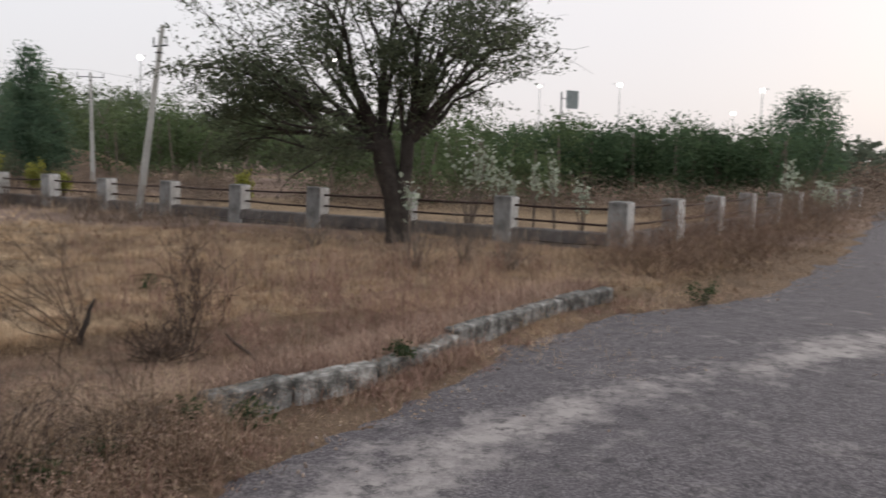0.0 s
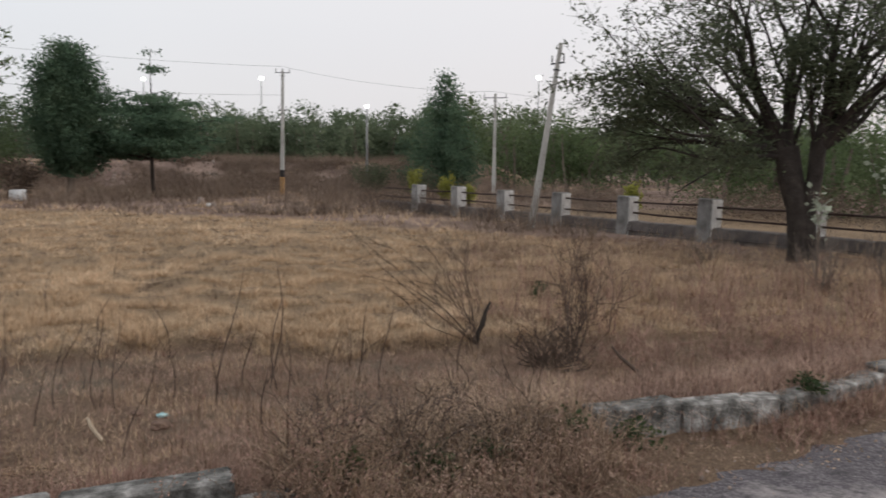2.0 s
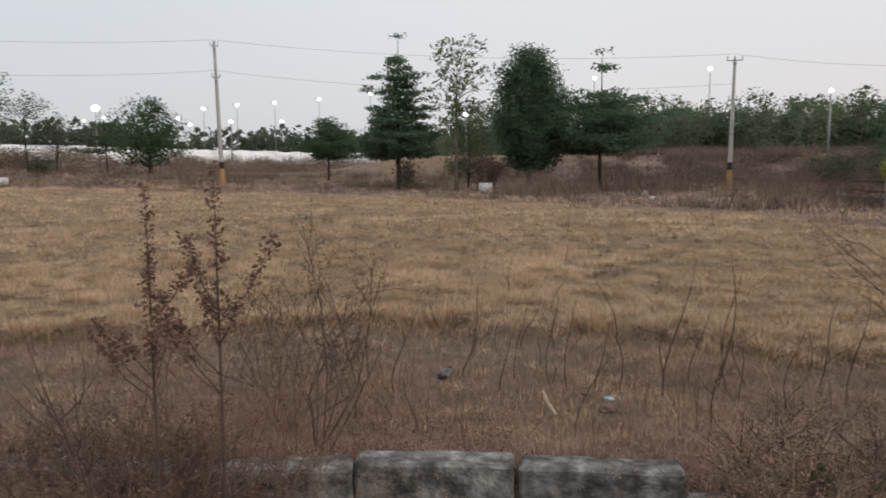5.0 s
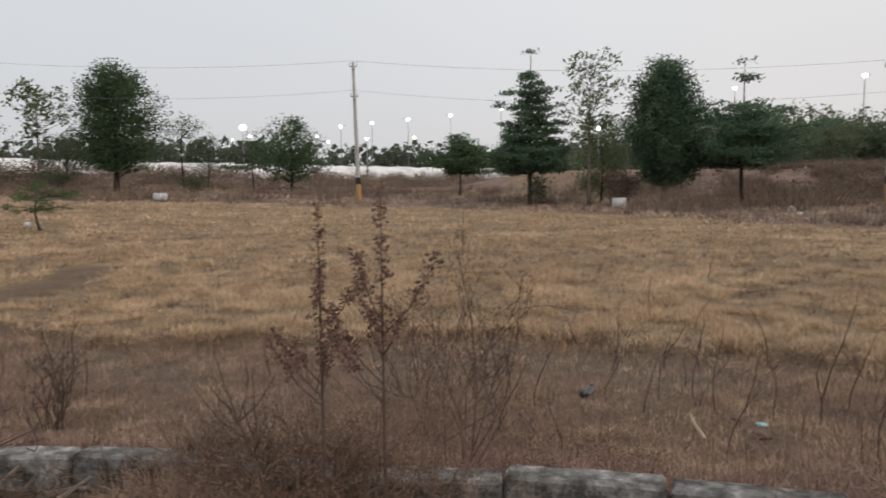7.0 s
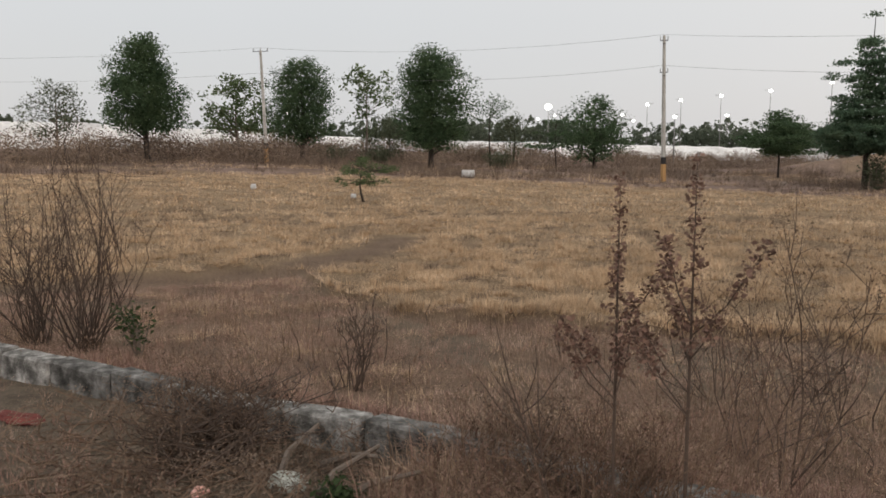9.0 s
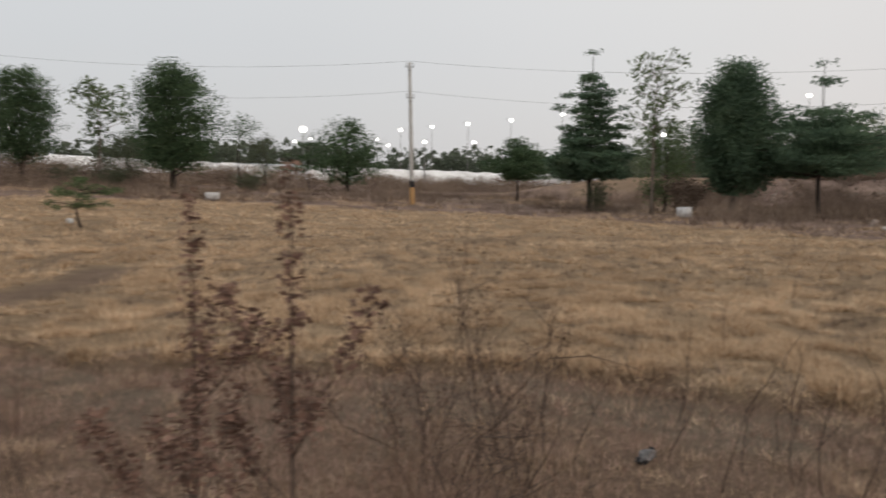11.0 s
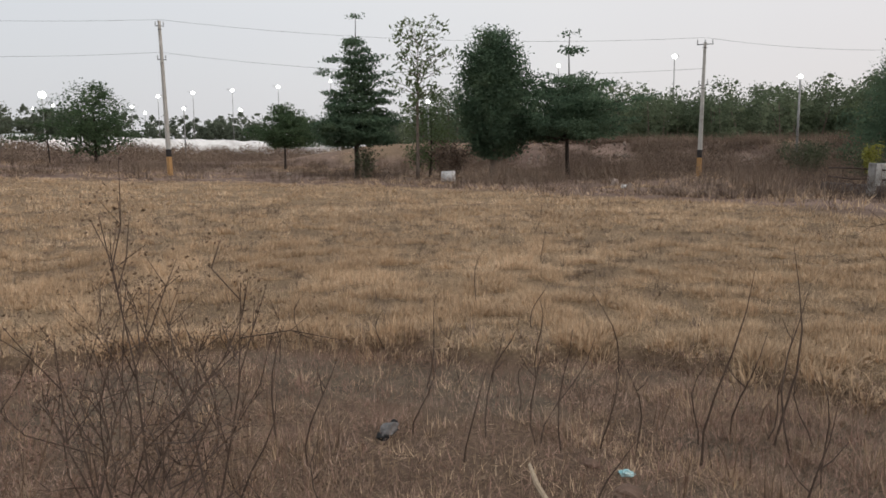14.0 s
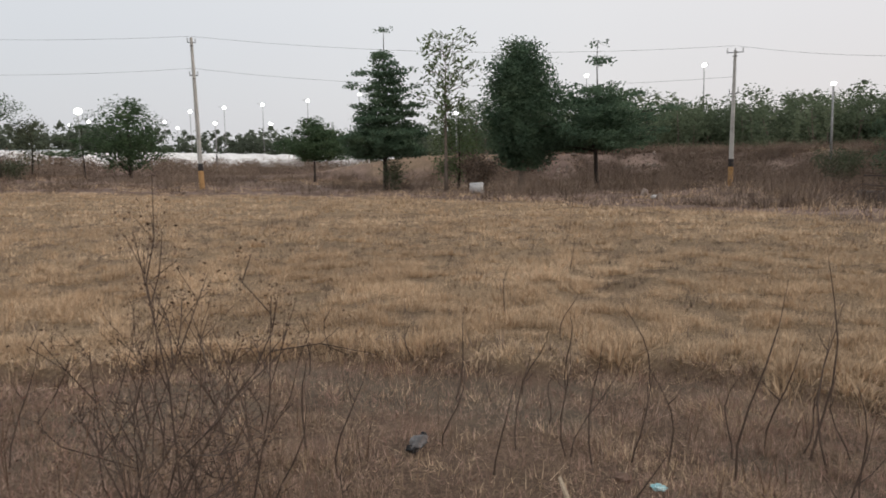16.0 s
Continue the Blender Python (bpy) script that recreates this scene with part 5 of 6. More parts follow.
s_at = float(np.interp(2.3, ky, klen))
for s0, s1, o0, o1, n, h, mt, lb in (
    (28.21, 29.84, -0.5, 0.6, 520, 0.13, "straw_dull", "dense dull grass tangle hiding the kerb"),
    (28.21, 29.84, -0.5, 0.5, 170, 0.16, "rust", "dense rusty grass tangle hiding the kerb"),
    (28.21, 29.84, -0.4, 0.6, 40, 0.26, "brown", "tall brown dead stems over the kerb"),
    (28.21, 29.84, -0.22, 0.12, 330, 0.22, "straw_dull", "tall dull grass standing over the kerb"),
    (24.91, 26.05, -0.7, 0.25, 330, 0.18, "rust", "thick rusty weed mass before the kerb"),
    (24.91, 26.05, -0.6, 0.2, 380, 0.17, "straw_dull", "dull weed mass before the kerb"),
    (24.91, 26.05, -0.6, 0.2, 60, 0.26, "brown", "brown dead stems in front of the kerb"),
    (s_at + 3.5, s_at + 4.7, -0.3, 0.5, 200, 0.09, "rust", "rusty grass lying over sunken kerb stones"),
    (s_at + 3.0, s_at + 4.9, -0.35, 0.3, 200, 0.12, "rust", "rusty weeds growing over the kerb"),
    (s_at + 3.0, s_at + 4.9, -0.30, 0.3, 120, 0.11, "straw_dull", "dull dead grass growing over the kerb"),
    (s_at + 1.8, s_at + 8.0, 0.05, 0.6, 1100, 0.15, "straw_pink", "dead grass pressing against the kerb's back"),
    (s_at - 5.5, s_at + 0.1, 0.10, 0.45, 700, 0.08, "rust", "dead grass pressing against the kerb's back")):
    x, y = along_kerb(n, s0, s1, o0, o1)
    tufts("kerb_grass", x, y, 13, 0.07, h, 0.005, 1.5, M[mt], lb, hvar=0.7)


def under_tree(x, y):
    k = line_side(x, y, KERB)
    return (k > 0.1) * ramp01(y, 5.6, 7.0) * (line_side(x, y, FENCE) < -0.2) * (0.3 + 0.7 * ramp01(lumps(x, y, 1.1, 3), -0.35, 0.4))


x, y = scatter(9000, 62, 128, 5.0, 15.8, under_tree)
tufts("dead_grass", x, y, 12, 0.08, 0.085, 0.009, 1.3, M["straw_dull"], "short dull dead grass under the big tree", hvar=0.6, simple=True)
x, y = scatter(3000, 66, 128, 5.0, 15.8, under_tree)
tufts("dead_grass", x, y, 10, 0.09, 0.10, 0.007, 1.4, M["rust"], "rusty dead grass under the big tree", hvar=0.6)
x, y = scatter(700, 66, 130, 6.0, 15.8, under_tree)
tufts("dead_stems", x, y, 10, 0.12, 0.34, 0.006, 0.7, M["straw_dull"], "pale dry stalks in front of the fence", hvar=0.6)
x, y = scatter(300, 70, 130, 5.5, 10.5, under_tree)
tufts("dead_stems", x, y, 14, 0.12, 0.34, 0.006, 0.8, M["rust"], "rusty bushy stalks behind the kerb", hvar=0.6)


def belt(x, y):
    t, b, inner, outer, r = zone(x, y)
    return b * (r < outer + 26) * (0.12 + 0.88 * ramp01(lumps(x, y, 4.0, 2) + 0.6 * lumps(x, y, 1.2, 7), -0.15, 0.35))


x, y = scatter(21000, -45, 75, 14.0, 60.0, belt)
tufts("brown_scrub", x, y, 16, 0.25, 0.45, 0.016, 1.5, M["scrub"], "dark brown leafless scrub along the field's far edge", "scrub", 0.6, True)
x, y = scatter(9000, -45, 75, 14.0, 60.0, lambda p, q: zone(p, q)[1] * (lumps(p, q, 5.0, 9) > -0.1))
tufts("brown_scrub", x, y, 11, 0.25, 0.2, 0.026, 1.5, M["straw"], "dull straw grass between the scrub", "scrub", 0.6, True)


i = rng.integers(0, 89, 7500)
o = rng.uniform(-1.5, 8.0, 7500)
dx, dy = mx[np.minimum(i + 1, 89)] - mx[i], my[np.minimum(i + 1, 89)] - my[i]
dl = np.hypot(dx, dy) + 1e-6
x, y = mx[i] + dy / dl * o + rng.normal(0, 0.4, 7500), my[i] - dx / dl * o + rng.normal(0, 0.4, 7500)
thin = lumps(x, y, 3.0, 5) + 0.5 * lumps(x, y, 1.0, 2) > -0.25
x, y = x[thin], y[thin]
tufts("brown_scrub", x, y, 15, 0.3, 0.48, 0.018, 1.4, M["scrub"], "dry mauve-brown scrub growing over the earth bank", "scrub", 0.6, True)
x, y = scatter(1500, 25, 76, 15.0, 40.0, belt)
tufts("brown_scrub", x, y, 22, 0.38, 0.8, 0.016, 1.5, M["scrub"], "waist-high leafless mauve-brown scrub near the bank", "scrub", 0.6, True)
x, y = scatter(1100, -45, 25, 33.0, 60.0, belt)
tufts("brown_scrub", x, y, 22, 0.4, 0.75, 0.02, 1.5, M["scrub"], "waist-high leafless brown scrub before the white bank", "scrub", 0.6, True)


def verge_right(x, y):
    r = line_side(x, y, ROAD_EDGE)
    return (r > 0.15) * ramp01(x + 0.55 * (14 - y), 1.2, 2.2) * (y > 8.2) * ramp01(0.8 + waves(x, y, 0.9, 4), 0.3, 1.2)


x = rng.uniform(1, 26, 16000)
y = rng.uniform(8.2, 42, 16000)
keep = rng.uniform(0, 1, len(x)) < verge_right(x, y)
x, y = x[keep], y[keep]
tufts("verge_grass", x, y, 10, 0.10, 0.12, 0.012, 0.9, M["straw_dull"], "dull straw grass on the road verge", simple=True)


# ---- bushes and standing weeds ----
def dry_bush(x, y, h, r, twigs, label, mat="twig", name="dead_bush", group="", seeds=0, leafm="brown", thick=0.006, fan=0.9, root=0.05, toward=(0, 0), leaf=0.008):
    """A leafless bush: forked twigs from one root, with dry tufts at their tips."""
    z = float(height(x, y))
    ob = thing(name, x, y, z - 0.02, label, "bush", group)
    st, tip = Shape(), []
    for k in range(twigs):
        a = rng.uniform(0, 2 * math.pi)
        q = r * rng.uniform(0.15, 1.0)
        e = Vector((q * math.cos(a), q * math.sin(a), h * rng.uniform(0.5, 1.0) * (1.15 - fan * 0.3 * q / r)))
        f = Vector((*rng.normal(0, root, 2), 0))
        e = e + f * 0.5 + Vector((*toward, 0)) * (e.z / h) * rng.uniform(0.0, 1.4)
        bow = Vector((*rng.normal(0, 0.24 * r, 2), rng.normal(0.04, 0.05) * h))
        line = [f, f.lerp(e, 0.35) + bow, f.lerp(e, 0.7) + bow * 0.7 + Vector(rng.normal(0, 0.025 * h, 3)), e]
        branch = Shape() if twigs <= 16 else st
        branch.tube(line, [thick, thick * 0.75, thick * 0.5, thick * 0.25], 3, cap=False)
        tip.append(e)
        for j in range(6 if twigs <= 16 else 4):
            u = rng.uniform(0.7, 2.9)
            s = line[int(u)].lerp(line[int(u) + 1], u - int(u))
            d = (e - line[1]).normalized() + Vector(rng.normal(0, 0.5, 3))
            w = s + d.normalized() * h * rng.uniform(0.10, 0.32)
            m = s.lerp(w, 0.5) + Vector(rng.normal(0, 0.02 * h, 3))
            branch.tube([s, m, w], [thick * 0.45, thick * 0.33, thick * 0.18], 3, cap=False)
            tip.append(w)
            if twigs <= 16:
                for b in range(2):
                    v = m + (d.normalized() + Vector(rng.normal(0, 0.6, 3))).normalized() * h * rng.uniform(0.05, 0.14)
                    branch.tube([m, v], [thick * 0.3, thick * 0.15], 3, cap=False)
                    tip.append(v)
        if twigs <= 16:
            part("branch", branch.mesh("branch", M[mat]), ob)
    if twigs > 16:
        part("brushwood", st.mesh("brushwood", M[mat]), ob)["kind"] = "stuff"
    if seeds:
        part("dry_foliage", leaf_mesh("dry_foliage", [tuple(p) for p in tip], seeds + 1, 0.025, 0.025, leaf, 0.6, M[leafm]), ob, "shrivelled brown leaves")
    return ob


thorn = dry_bush(-2.95, 6.2, 1.08, 0.42, 14, "wide leafless thorn bush with bare slanting twigs", group="dead bushes", thick=0.0055, toward=(-1.05, -0.25))
part("stem", Shape().tube([(0.0, 0.0, -0.02), (0.02, 0.01, 0.1), (0.06, 0.02, 0.19), (0.07, 0.05, 0.29), (0.11, 0.06, 0.38)], [0.026, 0.022, 0.026, 0.017, 0.01], 7).mesh("stem", M["bark"], True), thorn, "thick dark knotty stem")
dry_bush(-2.2, 5.95, 0.38, 0.42, 60, "low dark tangled dead bush", group="dead bushes", seeds=4)
dry_bush(-2.05, 6.2, 1.05, 0.32, 9, "thin brown bare bush in the grass", group="dead bushes", seeds=3, thick=0.008)
dry_bush(-2.3, 7.2, 0.85, 0.35, 10, "thin brown bare bush in the grass", group="dead bushes", seeds=2, thick=0.007)
dry_bush(-1.45, 3.0, 0.34, 0.4, 40, "low brown weed tangle beside the kerb", group="dead bushes", seeds=6, mat="brown", leafm="straw_pink", thick=0.003)
dry_bush(-1.15, 3.55, 0.45, 0.35, 30, "dry weed clump leaning on the kerb", group="dead bushes", seeds=6, mat="brown", leafm="straw_pink", thick=0.003)
dry_bush(-2.0, 2.65, 0.5, 0.5, 50, "dense brown weed clump growing over the kerb", group="dead bushes", seeds=7, mat="brown", leafm="rust", thick=0.003)
dry_bush(-6.05, -2.55, 1.45, 0.6, 46, "tall brown seeding weed clump behind the kerb", group="dead bushes", seeds=8, leafm="brown")
dry_bush(-6.4, -3.1, 1.2, 0.6, 36, "tall brown weed clump behind the kerb", group="dead bushes", seeds=6)
dry_bush(-4.35, -0.95, 0.36, 0.6, 70, "heap of cut grey-brown brushwood lying over the kerb", group="dead bushes", seeds=3, thick=0.008)
dry_bush(-4.05, -1.1, 0.30, 0.5, 50, "heap of cut brushwood lying before the kerb", group="dead bushes", seeds=3, thick=0.008)
for x, y, h, r in ((-4.45, -1.02, 0.46, 0.32), (-4.62, -1.3, 0.34, 0.3), (-3.82, 0.4, 0.36, 0.3), (-3.62, 0.7, 0.42, 0.3)):
    dry_bush(x, y, h, r, 44, "dark twiggy dead bush with withered leaves over the kerb", root=0.4 * r, group="dead bushes", seeds=8, thick=0.004, mat="brown", leafm="scrub")
for x, y, h, r in ((-2.15, 3.15, 0.42, 0.4), (-1.8, 3.5, 0.42, 0.38), (-1.52, 3.8, 0.36, 0.32)):
    dry_bush(x, y, h, r, 46, "dark tangled dead weeds over the buried kerb", root=0.5 * r, group="dead bushes", seeds=9, thick=0.004, leafm="scrub")
for x, y, h, r in ((-4.2, -1.6, 0.26, 0.55), (-3.85, -1.25, 0.22, 0.5), (-3.6, -0.75, 0.16, 0.4), (-4.0, -0.5, 0.22, 0.45)):
    dry_bush(x, y, h, r, 50, "heap of cut grey-brown brushwood with withered leaves", root=0.5 * r, group="brushwood heaps", seeds=9, thick=0.005, mat="brown", leafm="scrub")
for x, y, h, r, n in ((-3.2, 0.85, 0.8, 0.4, 20), (-3.0, 1.05, 0.85, 0.4, 16), (-2.8, 1.2, 0.55, 0.4, 16), (-3.6, 0.45, 0.5, 0.4, 18)):
    dry_bush(x, y, h, r, n, "fuzzy pinkish-brown dead weed bush by the kerb", group="dead bushes", mat="brown", seeds=9, thick=0.003, leafm="seed", leaf=0.0045)
dry_bush(-5.3, -0.5, 0.62, 0.25, 12, "small bare dark weed", group="dead bushes", seeds=2)
dry_bush(-3.30, 0.75, 0.55, 0.5, 70, "thick brown dead weed mass before the kerb", group="dead bushes", seeds=6, mat="brown", leafm="seed", thick=0.004)
dry_bush(-3.15, 0.35, 0.45, 0.5, 60, "thick brown dead weed mass before the kerb", group="dead bushes", seeds=6, mat="brown", leafm="seed", thick=0.004)
dry_bush(-4.3, 1.55, 0.85, 0.45, 9, "bare open weed with fine dry twigs", group="dead bushes", seeds=2, thick=0.004, toward=(0.15, 0.35))
dry_bush(-5.2, 1.75, 0.85, 0.5, 9, "bare open weed with small dry leaves", group="dead bushes", seeds=4, thick=0.004)
for x, y, h, r in ((2.9, 10.6, 0.9, 0.8), (3.8, 11.2, 1.1, 0.9), (4.6, 12.0, 1.1, 0.9), (3.6, 12.2, 1.25, 0.9), (5.4, 13.4, 1.2, 1.0), (6.3, 14.8, 1.3, 1.1), (4.9, 14.0, 1.3, 0.9), (7.3, 16.6, 1.4, 1.2), (8.4, 18.3, 1.5, 1.3), (9.6, 20.0, 1.5, 1.3), (2.6, 11.6, 0.8, 0.7), (10.8, 22.5, 1.7, 1.5), (12.2, 25.0, 1.7, 1.5)):
    dry_bush(x, y, h * 0.88, r, 95, "dense reddish-brown dead brush on the road verge", group="verge brush", root=0.4 * r, seeds=6, thick=0.0035, mat="brown", leafm="scrub" if y > 15 else "rust")
for x, y, h, r in ((-0.9, 6.9, 0.42, 0.45), (-0.45, 7.3, 0.5, 0.45), (-0.2, 6.8, 0.36, 0.4), (0.3, 8.1, 0.42, 0.45), (-1.6, 6.2, 0.36, 0.4), (-1.2, 7.9, 0.45, 0.4), (0.2, 7.4, 0.35, 0.4)):
    dry_bush(x, y, h, r, 40, "fuzzy rust-red dead weed bush behind the kerb", group="rusty weed bushes", root=0.4 * r, seeds=5, thick=0.0035, mat="rust", leafm="rust")
for x, y, h, r in ((-14.6, 22.5, 0.9, 0.7), (-13.2, 21.7, 0.75, 0.7), (-12.0, 21.2, 0.8, 0.6), (-10.6, 20.4, 0.6, 0.6), (-9.0, 19.6, 0.55, 0.5)):
    dry_bush(x, y, h, r, 50, "dark brown dead brush in front of the fence", group="dead bushes", root=0.4 * r, seeds=5, thick=0.006, leafm="scrub")
for x, y, h, r in ((-0.4, 10.8, 0.9, 0.5), (0.3, 11.3, 1.1, 0.5), (0.9, 10.6, 0.8, 0.5), (-6.9, 17.3, 1.2, 0.7), (-5.3, 17.0, 1.3, 0.6), (-2.2, 13.2, 0.7, 0.6)):
    dry_bush(x, y, h, r, 30, "thin grey leafless bush before the fence", group="dead bushes", mat="pale_bark", thick=0.006)


def seed_weed(x, y, h, branches, label, lean=(0, 0), seeds=26, spike=True):
    """A dead weed: an upright stem with side branches, thick with seed heads."""
    z = float(height(x, y))
    ob = thing("seed_weed", x, y, z - 0.02, label, "weed", "standing dead weeds")
    st, pts = Shape(), []
    wig = 0.0 if spike else 0.035

    def at(u):
        return Vector((lean[0] * u ** 1.5 + wig * math.sin(5 * u + 40 * x), lean[1] * u ** 1.5 + wig * math.sin(4 * u + 30 * y), h * u))
    st.tube([at(u) for u in (0, 0.2, 0.4, 0.6, 0.8, 1)], [0.003 + 0.003 * h, 0.0028 + 0.0027 * h, 0.0025 + 0.0023 * h, 0.0021 + 0.0018 * h, 0.0015 + 0.001 * h, 0.001], 5)
    if spike:
        for u in np.linspace(0.60, 1.0, 15):
            pts.append(at(u) + Vector(rng.normal(0, 0.005 + 0.025 * (1 - u), 3)))
    for k in range(branches):
        u = rng.uniform(0.46, 0.70)
        a = rng.uniform(0, 2 * math.pi)
        ln = h * rng.uniform(0.12, 0.26)
        s = at(u)
        e = s + Vector((ln * 0.7 * math.cos(a), ln * 0.7 * math.sin(a), ln * 0.85))
        m = s.lerp(e, 0.5) - Vector((0, 0, ln * 0.1))
        part("branch", Shape().tube([s, m, e], [0.0032, 0.0026, 0.0012], 3, cap=False).mesh("branch", M["twig"]), ob)
        if spike:
            for w in (0.55, 0.66, 0.78, 0.9, 1.0):
                pts.append(m.lerp(e, (w - 0.4) / 0.6))
    part("stem", st.mesh("stem", M["twig"]), ob)
    if spike:
        part("seed_spike", leaf_mesh("seed_spike", [tuple(p) for p in pts], round(seeds * 0.95), 0.015, 0.014, 0.013, 0.6, M["seed"]), ob, "clustered brown seed heads")
    return ob


seed_weed(-3.0, 0.66, 1.42, 8, "tall dead weed with a brown seed spike before the kerb", (0.0, 0.0))
seed_weed(-2.87, 0.86, 1.47, 8, "tall dead weed with a thick brown seed spike", (0.0, 0.0))
dry_bush(-3.65, 1.5, 1.08, 0.4, 9, "open dead weed with branched brown seed heads", name="dead_weed", group="dead bushes", seeds=9, thick=0.005)
seed_weed(-2.95, 0.45, 0.95, 8, "thin pale dead weed", (-0.1, -0.15), spike=False)
seed_weed(-3.0, 0.5, 0.85, 8, "thin pale dead weed", (0.05, -0.1), spike=False)
# Thin bare stalks standing between the kerb and the grass edge.
for x, y, h, lx, ly in (
    (-4.6, 2.41, 0.57, 0.05, 0.11), (-4.75, 3.06, 0.40, 0.03, 0.05), (-3.97, 3.78, 0.52, -0.07, -0.06), (-4.28, 2.99, 0.48, 0.08, 0.11), (-3.89, 4.02, 0.45, 0.08, 0.06),
    (-3.66, 3.88, 0.92, 0.11, 0.08), (-3.64, 4.38, 0.98, 0.03, 0.02), (-3.82, 4.25, 0.56, 0.12, 0.08), (-4.69, 3.58, 0.30, 0.07, 0.09), (-5.17, 2.18, 0.45, -0.03, -0.09),
    (-4.5, 3.3, 0.52, -0.1, 0.12), (-4.3, 3.45, 0.55, -0.15, 0.1), (-3.55, 4.3, 0.8, -0.1, 0.18), (-5.0, 2.1, 0.7, 0.05, -0.1), (-4.95, 2.35, 0.6, 0.02, 0.1), (-3.3, 4.9, 0.65, 0.1, 0.1),
    (-3.2, 4.0, 0.5, -0.1, 0.1), (-5.6, 1.2, 0.6, 0, 0.1), (-5.2, 0.6, 0.5, 0.1, 0), (-6.0, -0.4, 0.5, 0, 0.1), (-6.2, 0.9, 0.45, 0, 0.05), (-2.9, 4.6, 0.7, 0.0, 0.15), (-2.6, 5.2, 0.6, 0.05, 0.1), (-2.9, 3.4, 0.55, 0.0, 0.1), (-3.4, 2.9, 0.45, 0.1, 0.1),
    (-1.9, 4.9, 0.6, 0.1, 0.0), (-2.2, 4.2, 0.45, 0.0, 0.1), (-6.9, 4.9, 0.5, 0.05, 0.1), (-8.5, 7.0, 0.5, 0.05, 0.1), (-9.5, 6.0, 0.45, 0.0, 0.1), (-11.0, 9.0, 0.6, 0.0, 0.2)):
    seed_weed(x, y, h, int(rng.integers(0, 3)), "thin bare brown weed stalk", (lx, ly), spike=False)
for k in range(20):
    x, y = scatter(1, 8, 78, 3.0, 5.4)
    x, y = float(x[0]), float(y[0])
    if float(line_side(x, y, KERB)) > 0.25:
        seed_weed(x, y, rng.uniform(0.35, 0.62), int(rng.integers(0, 2)), "thin dark bare weed stalk", tuple(rng.normal(0, 0.10, 2)), spike=False)
for k in range(28):
    x, y = scatter(1, -30, 85, 3.0, 7.0)
    x, y = float(x[0]), float(y[0])
    if float(line_side(x, y, KERB)) > 0.25:
        seed_weed(x, y, rng.uniform(0.2, 0.42), 1, "short bare brown weed stalk", tuple(rng.normal(0, 0.08, 2)), spike=False)


def green_weed(x, y, h, label="small green leafy weed at the road's edge"):
    shrub("green_weed", x, y, h + float(height(x, y)), h * 0.6, "leaf_weed", 0.026, label, "weed", stems=9, per=6, group="green weeds", sx=0.03)


for x, y, h in ((-1.38, 4.02, 0.24), (-1.04, 4.14, 0.20), (-1.75, 3.3, 0.22), (-2.05, 3.0, 0.2), (-1.62, 3.55, 0.18), (2.96, 8.75, 0.32), (-0.3, 5.5, 0.16), (-5.9, -2.1, 0.4), (-3.0, 0.05, 0.14), (-3.55, -0.35, 0.15), (-1.9, 2.0, 0.18), (-3.2, 8.45, 0.2)):
    green_weed(x, y, h)


# ---- litter and loose bits ----
def crumple(name, x, y, sx, sy, sz, mat, label, turn=0.0, seed=1, rough=0.5, lift=0.0):
    bm = bmesh.new()
    bmesh.ops.create_icosphere(bm, subdivisions=3, radius=1.0)
    for v in bm.verts:
        v.co *= 1 + rough * noise.noise(v.co * 2.3 + Vector((seed * 3.7, 0, 0)))
        v.co = Vector((v.co.x * sx, v.co.y * sy, v.co.z * sz))
    ob = new(name, Shape().take(bm).mesh(name, M[mat]))
    ob.matrix_world = pose(x, y, float(height(x, y)) + sz * 0.6 + lift, 0, 0, turn)
    return tagged(ob, label, "litter", "scattered litter")


crumple("plastic_bag", -3.32, -0.62, 0.12, 0.09, 0.06, "blue_plastic", "crumpled blue and white plastic bag beside the kerb", 40, 2)
crumple("paper_scrap", -3.72, -0.96, 0.045, 0.035, 0.03, "pink_paper", "small pink paper scrap on the dirt", 10, 3)
crumple("plastic_rag", -3.80, -0.60, 0.085, 0.06, 0.05, "pale_cloth", "pale torn plastic rag among brushwood", 70, 4)
crumple("plastic_rag", -3.25, -0.30, 0.07, 0.05, 0.04, "pale_cloth", "small pale plastic rag", 20, 5)
crumple("cloth_rag", -4.7, -2.3, 0.17, 0.07, 0.02, "red_cloth", "dark red rag lying before the kerb", 60, 6)
crumple("wrapper", -3.80, 3.52, 0.034, 0.026, 0.015, "cyan_wrap", "cyan and white wrapper lying in dead grass", 30, 7)
crumple("stone", -3.64, 3.36, 0.055, 0.05, 0.035, "earth", "brown stone half sunk in the soil", 30, 8, 0.25)
crumple("stone", -3.95, 3.46, 0.035, 0.03, 0.022, "earth", "small brown stone in the dead grass", 30, 9, 0.25)
trash = thing("broken_shoe", -4.75, 2.88, float(height(-4.75, 2.88)), "old grey and black discarded shoe in the grass", "shoe", turn=118)
bm = bmesh.new()
bmesh.ops.create_icosphere(bm, subdivisions=4, radius=1.0)
for v in bm.verts:
    v.co = Vector((v.co.x * 0.066, v.co.y * 0.032, v.co.z * 0.026))
    v.co += 0.016 * noise.noise_vector(v.co * 30)
part("upper", Shape().take(bm).mesh("upper", M["grey_plastic"]), trash, "grey faded upper", pose(0, 0, 0.042, 0, -14, 0))
part("sole", Shape().box((0.0, 0, 0.022), (0.125, 0.05, 0.016), pose(0, 0, 0, 0, -10, 0), bevel=0.008).mesh("sole", M["black_rubber"]), trash, "black rubber sole")
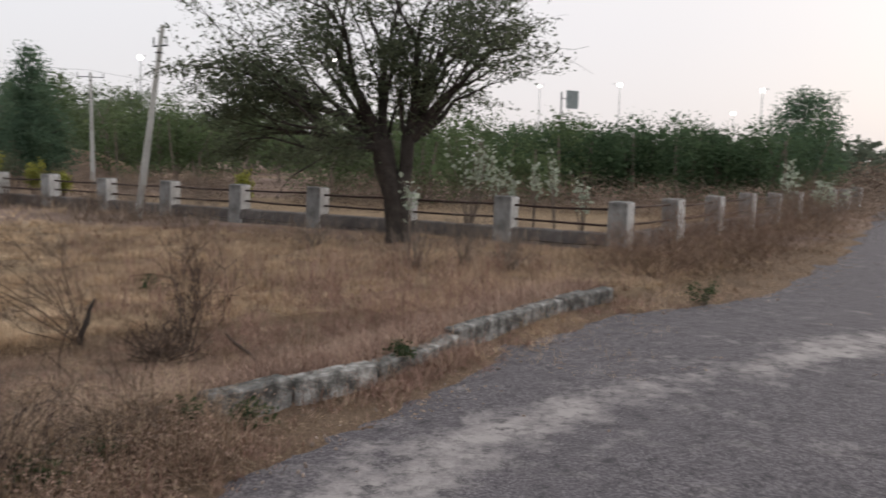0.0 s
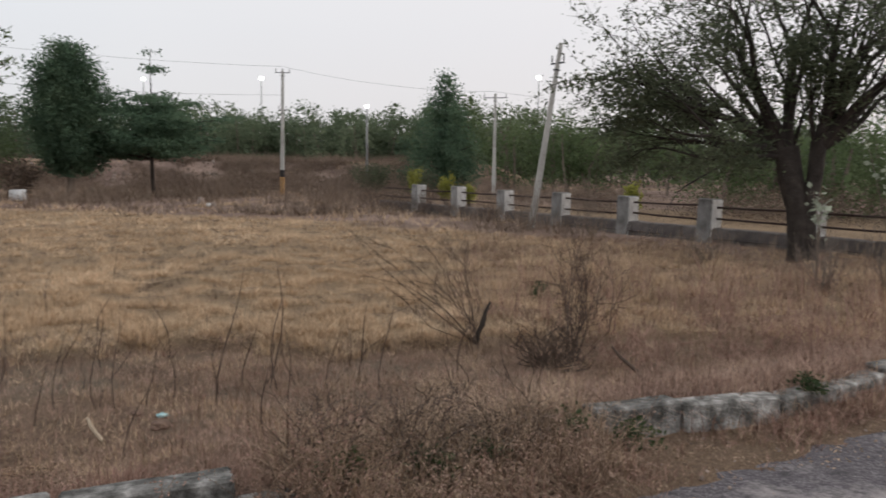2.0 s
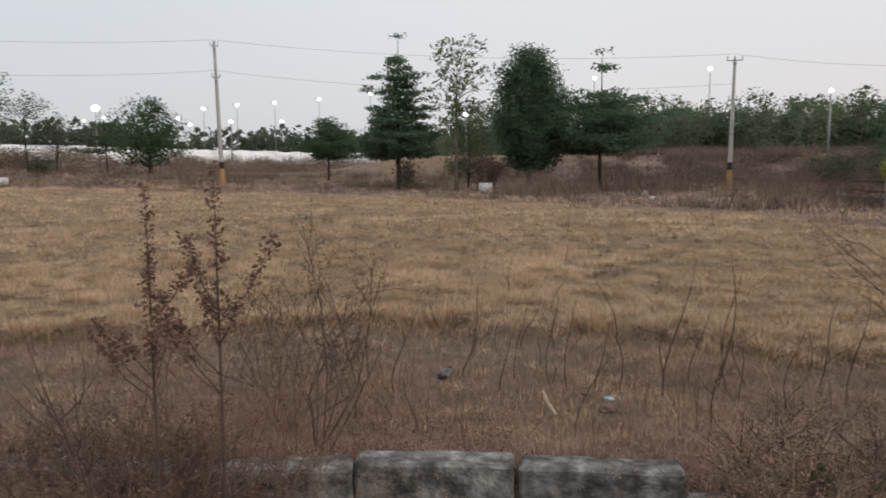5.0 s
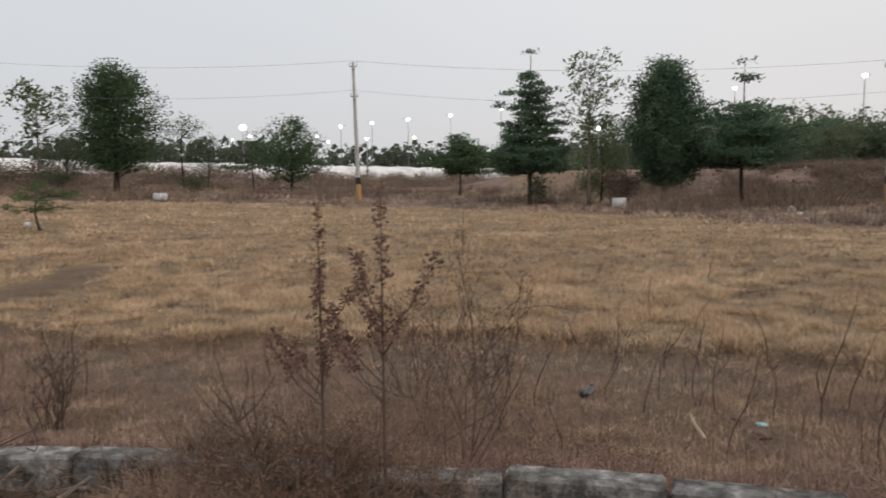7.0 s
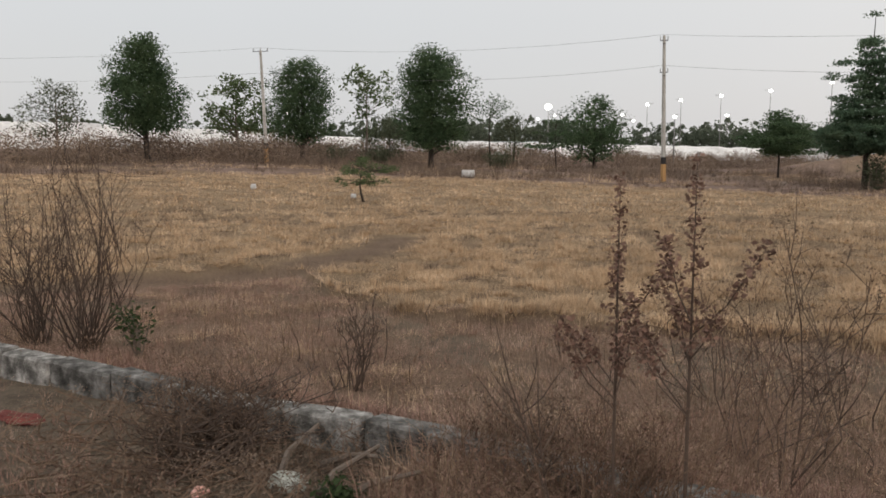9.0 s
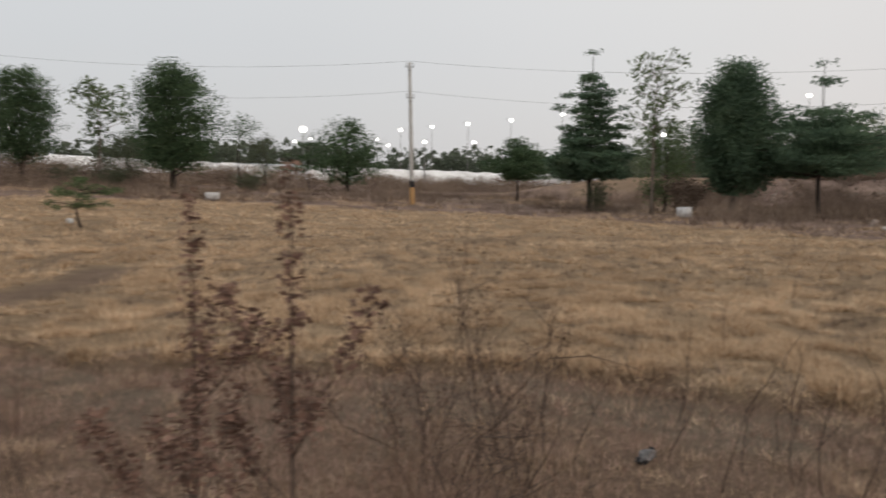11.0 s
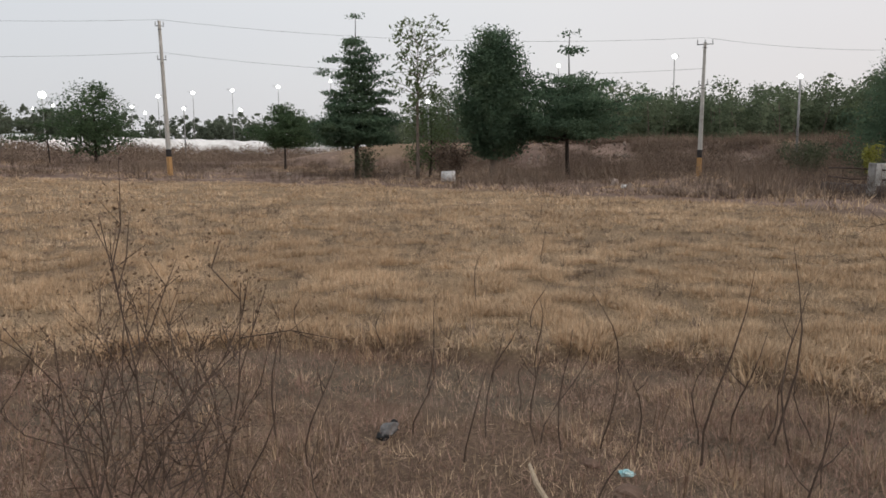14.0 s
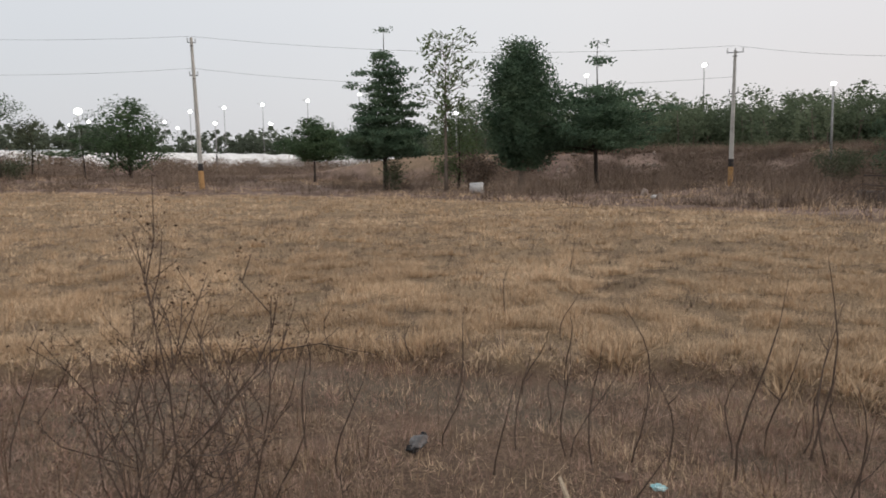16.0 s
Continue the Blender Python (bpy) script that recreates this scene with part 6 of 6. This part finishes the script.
for ex, ez, er in ((-0.06, 0.03, 0.022), (0.058, 0.062, 0.014)):
    bm = bmesh.new()
    bmesh.ops.create_icosphere(bm, subdivisions=3, radius=er)
    for v in bm.verts:
        v.co += 0.012 * noise.noise_vector(v.co * 40 + Vector((ex * 90, 0, 0)))
    part("torn_edge", Shape().take(bm, Matrix.Translation((ex, 0.005, ez))).mesh("torn_edge", M["black_rubber"]), trash, "torn black lining")

stick = new("stick", Shape().tube([(-0.16, 0, 0.02), (0, 0.012, 0.035), (0.17, -0.01, 0.03)], [0.011, 0.012, 0.008], 6).mesh("stick", M["pale_wood"]))
stick.matrix_world = pose(-3.88, 3.1, float(height(-3.88, 3.1)) + 0.02, 0, -6, 158)
tagged(stick, "pale dry broken stick on the ground", "stick")
prop = new("stick", Shape().tube([(0, 0, -0.02), (-0.09, 0.0, 0.09), (-0.2, 0.03, 0.17), (-0.27, 0.03, 0.25)], [0.016, 0.015, 0.013, 0.008], 6).mesh("stick", M["twig"]))
prop.matrix_world = pose(-1.35, 5.75, float(height(-1.35, 5.75)), 0, 0, 15)
tagged(prop, "dark dead branch leaning out of the dry grass", "stick")
for x, y, l, t in ((-3.75, -0.35, 0.5, 150), (-3.6, -0.2, 0.4, 110), (-4.0, -0.6, 0.5, 170), (-3.95, -0.35, 0.35, 60)):
    sk = new("stick", Shape().tube([(-l / 2, 0, 0.03), (0, 0.04, 0.10), (l / 2, -0.02, 0.15)], [0.018, 0.015, 0.009], 6).mesh("stick", M["pale_bark"]))
    sk.matrix_world = pose(x, y, float(height(x, y)), 0, 0, t)
    tagged(sk, "grey broken branch on the brushwood heap", "stick", "broken branches")

# Stone chips and fallen dry leaves along the road's edge.
x, y = rng.uniform(-6, 8, 9000), rng.uniform(-4, 16, 9000)
r = line_side(x, y, ROAD_EDGE)
keep = (rng.uniform(0, 1, 9000) < 0.9 * np.exp(-((r - 0.1) / 0.35) ** 2) + 0.02) & (r > -7)
x, y, r = x[keep], y[keep], r[keep]
chips = Shape()
for a, b in zip(x, y):
    add_rock(chips, a, b, max(0.012, float(height(a, b))) + 0.006, rng.uniform(0.004, 0.013) * (1.8 if rng.uniform() < 0.06 else 1))
tagged(new("stone_chips", chips.mesh("stone_chips", M["rubble"])), "loose stone chips along the road's edge", "gravel", kind="stuff")
x, y = rng.uniform(-6, 8, 16000), rng.uniform(-4, 16, 16000)
r = line_side(x, y, ROAD_EDGE)
keep = (rng.uniform(0, 1, 16000) < np.exp(-((r - 0.3) / 0.4) ** 2) + 0.01) & (r > -4)
x, y = x[keep], y[keep]
lit = np.stack([x, y, np.maximum(0.02, height(x, y)) + 0.012], 1)
tagged(new("leaf_litter", leaf_mesh("leaf_litter", lit, 6, 0.05, 0.006, 0.015, 0.5, M["straw_dull"])), "fallen dry leaves and straw along the kerb", "leaves", kind="stuff")

# Tiny pale seed heads scattered in the near grass.
x, y = scatter(6000, -50, 100, 1.5, 8.0, near_zone)
fluff = np.stack([x, y, height(x, y) + rng.uniform(0.02, 0.10, len(x))], 1)
tagged(new("seed_fluff", leaf_mesh("seed_fluff", fluff, 2, 0.02, 0.015, 0.005, 0.8, M["pale_wood"])), "tiny pale seed heads scattered through dead grass", "seeds", kind="stuff")
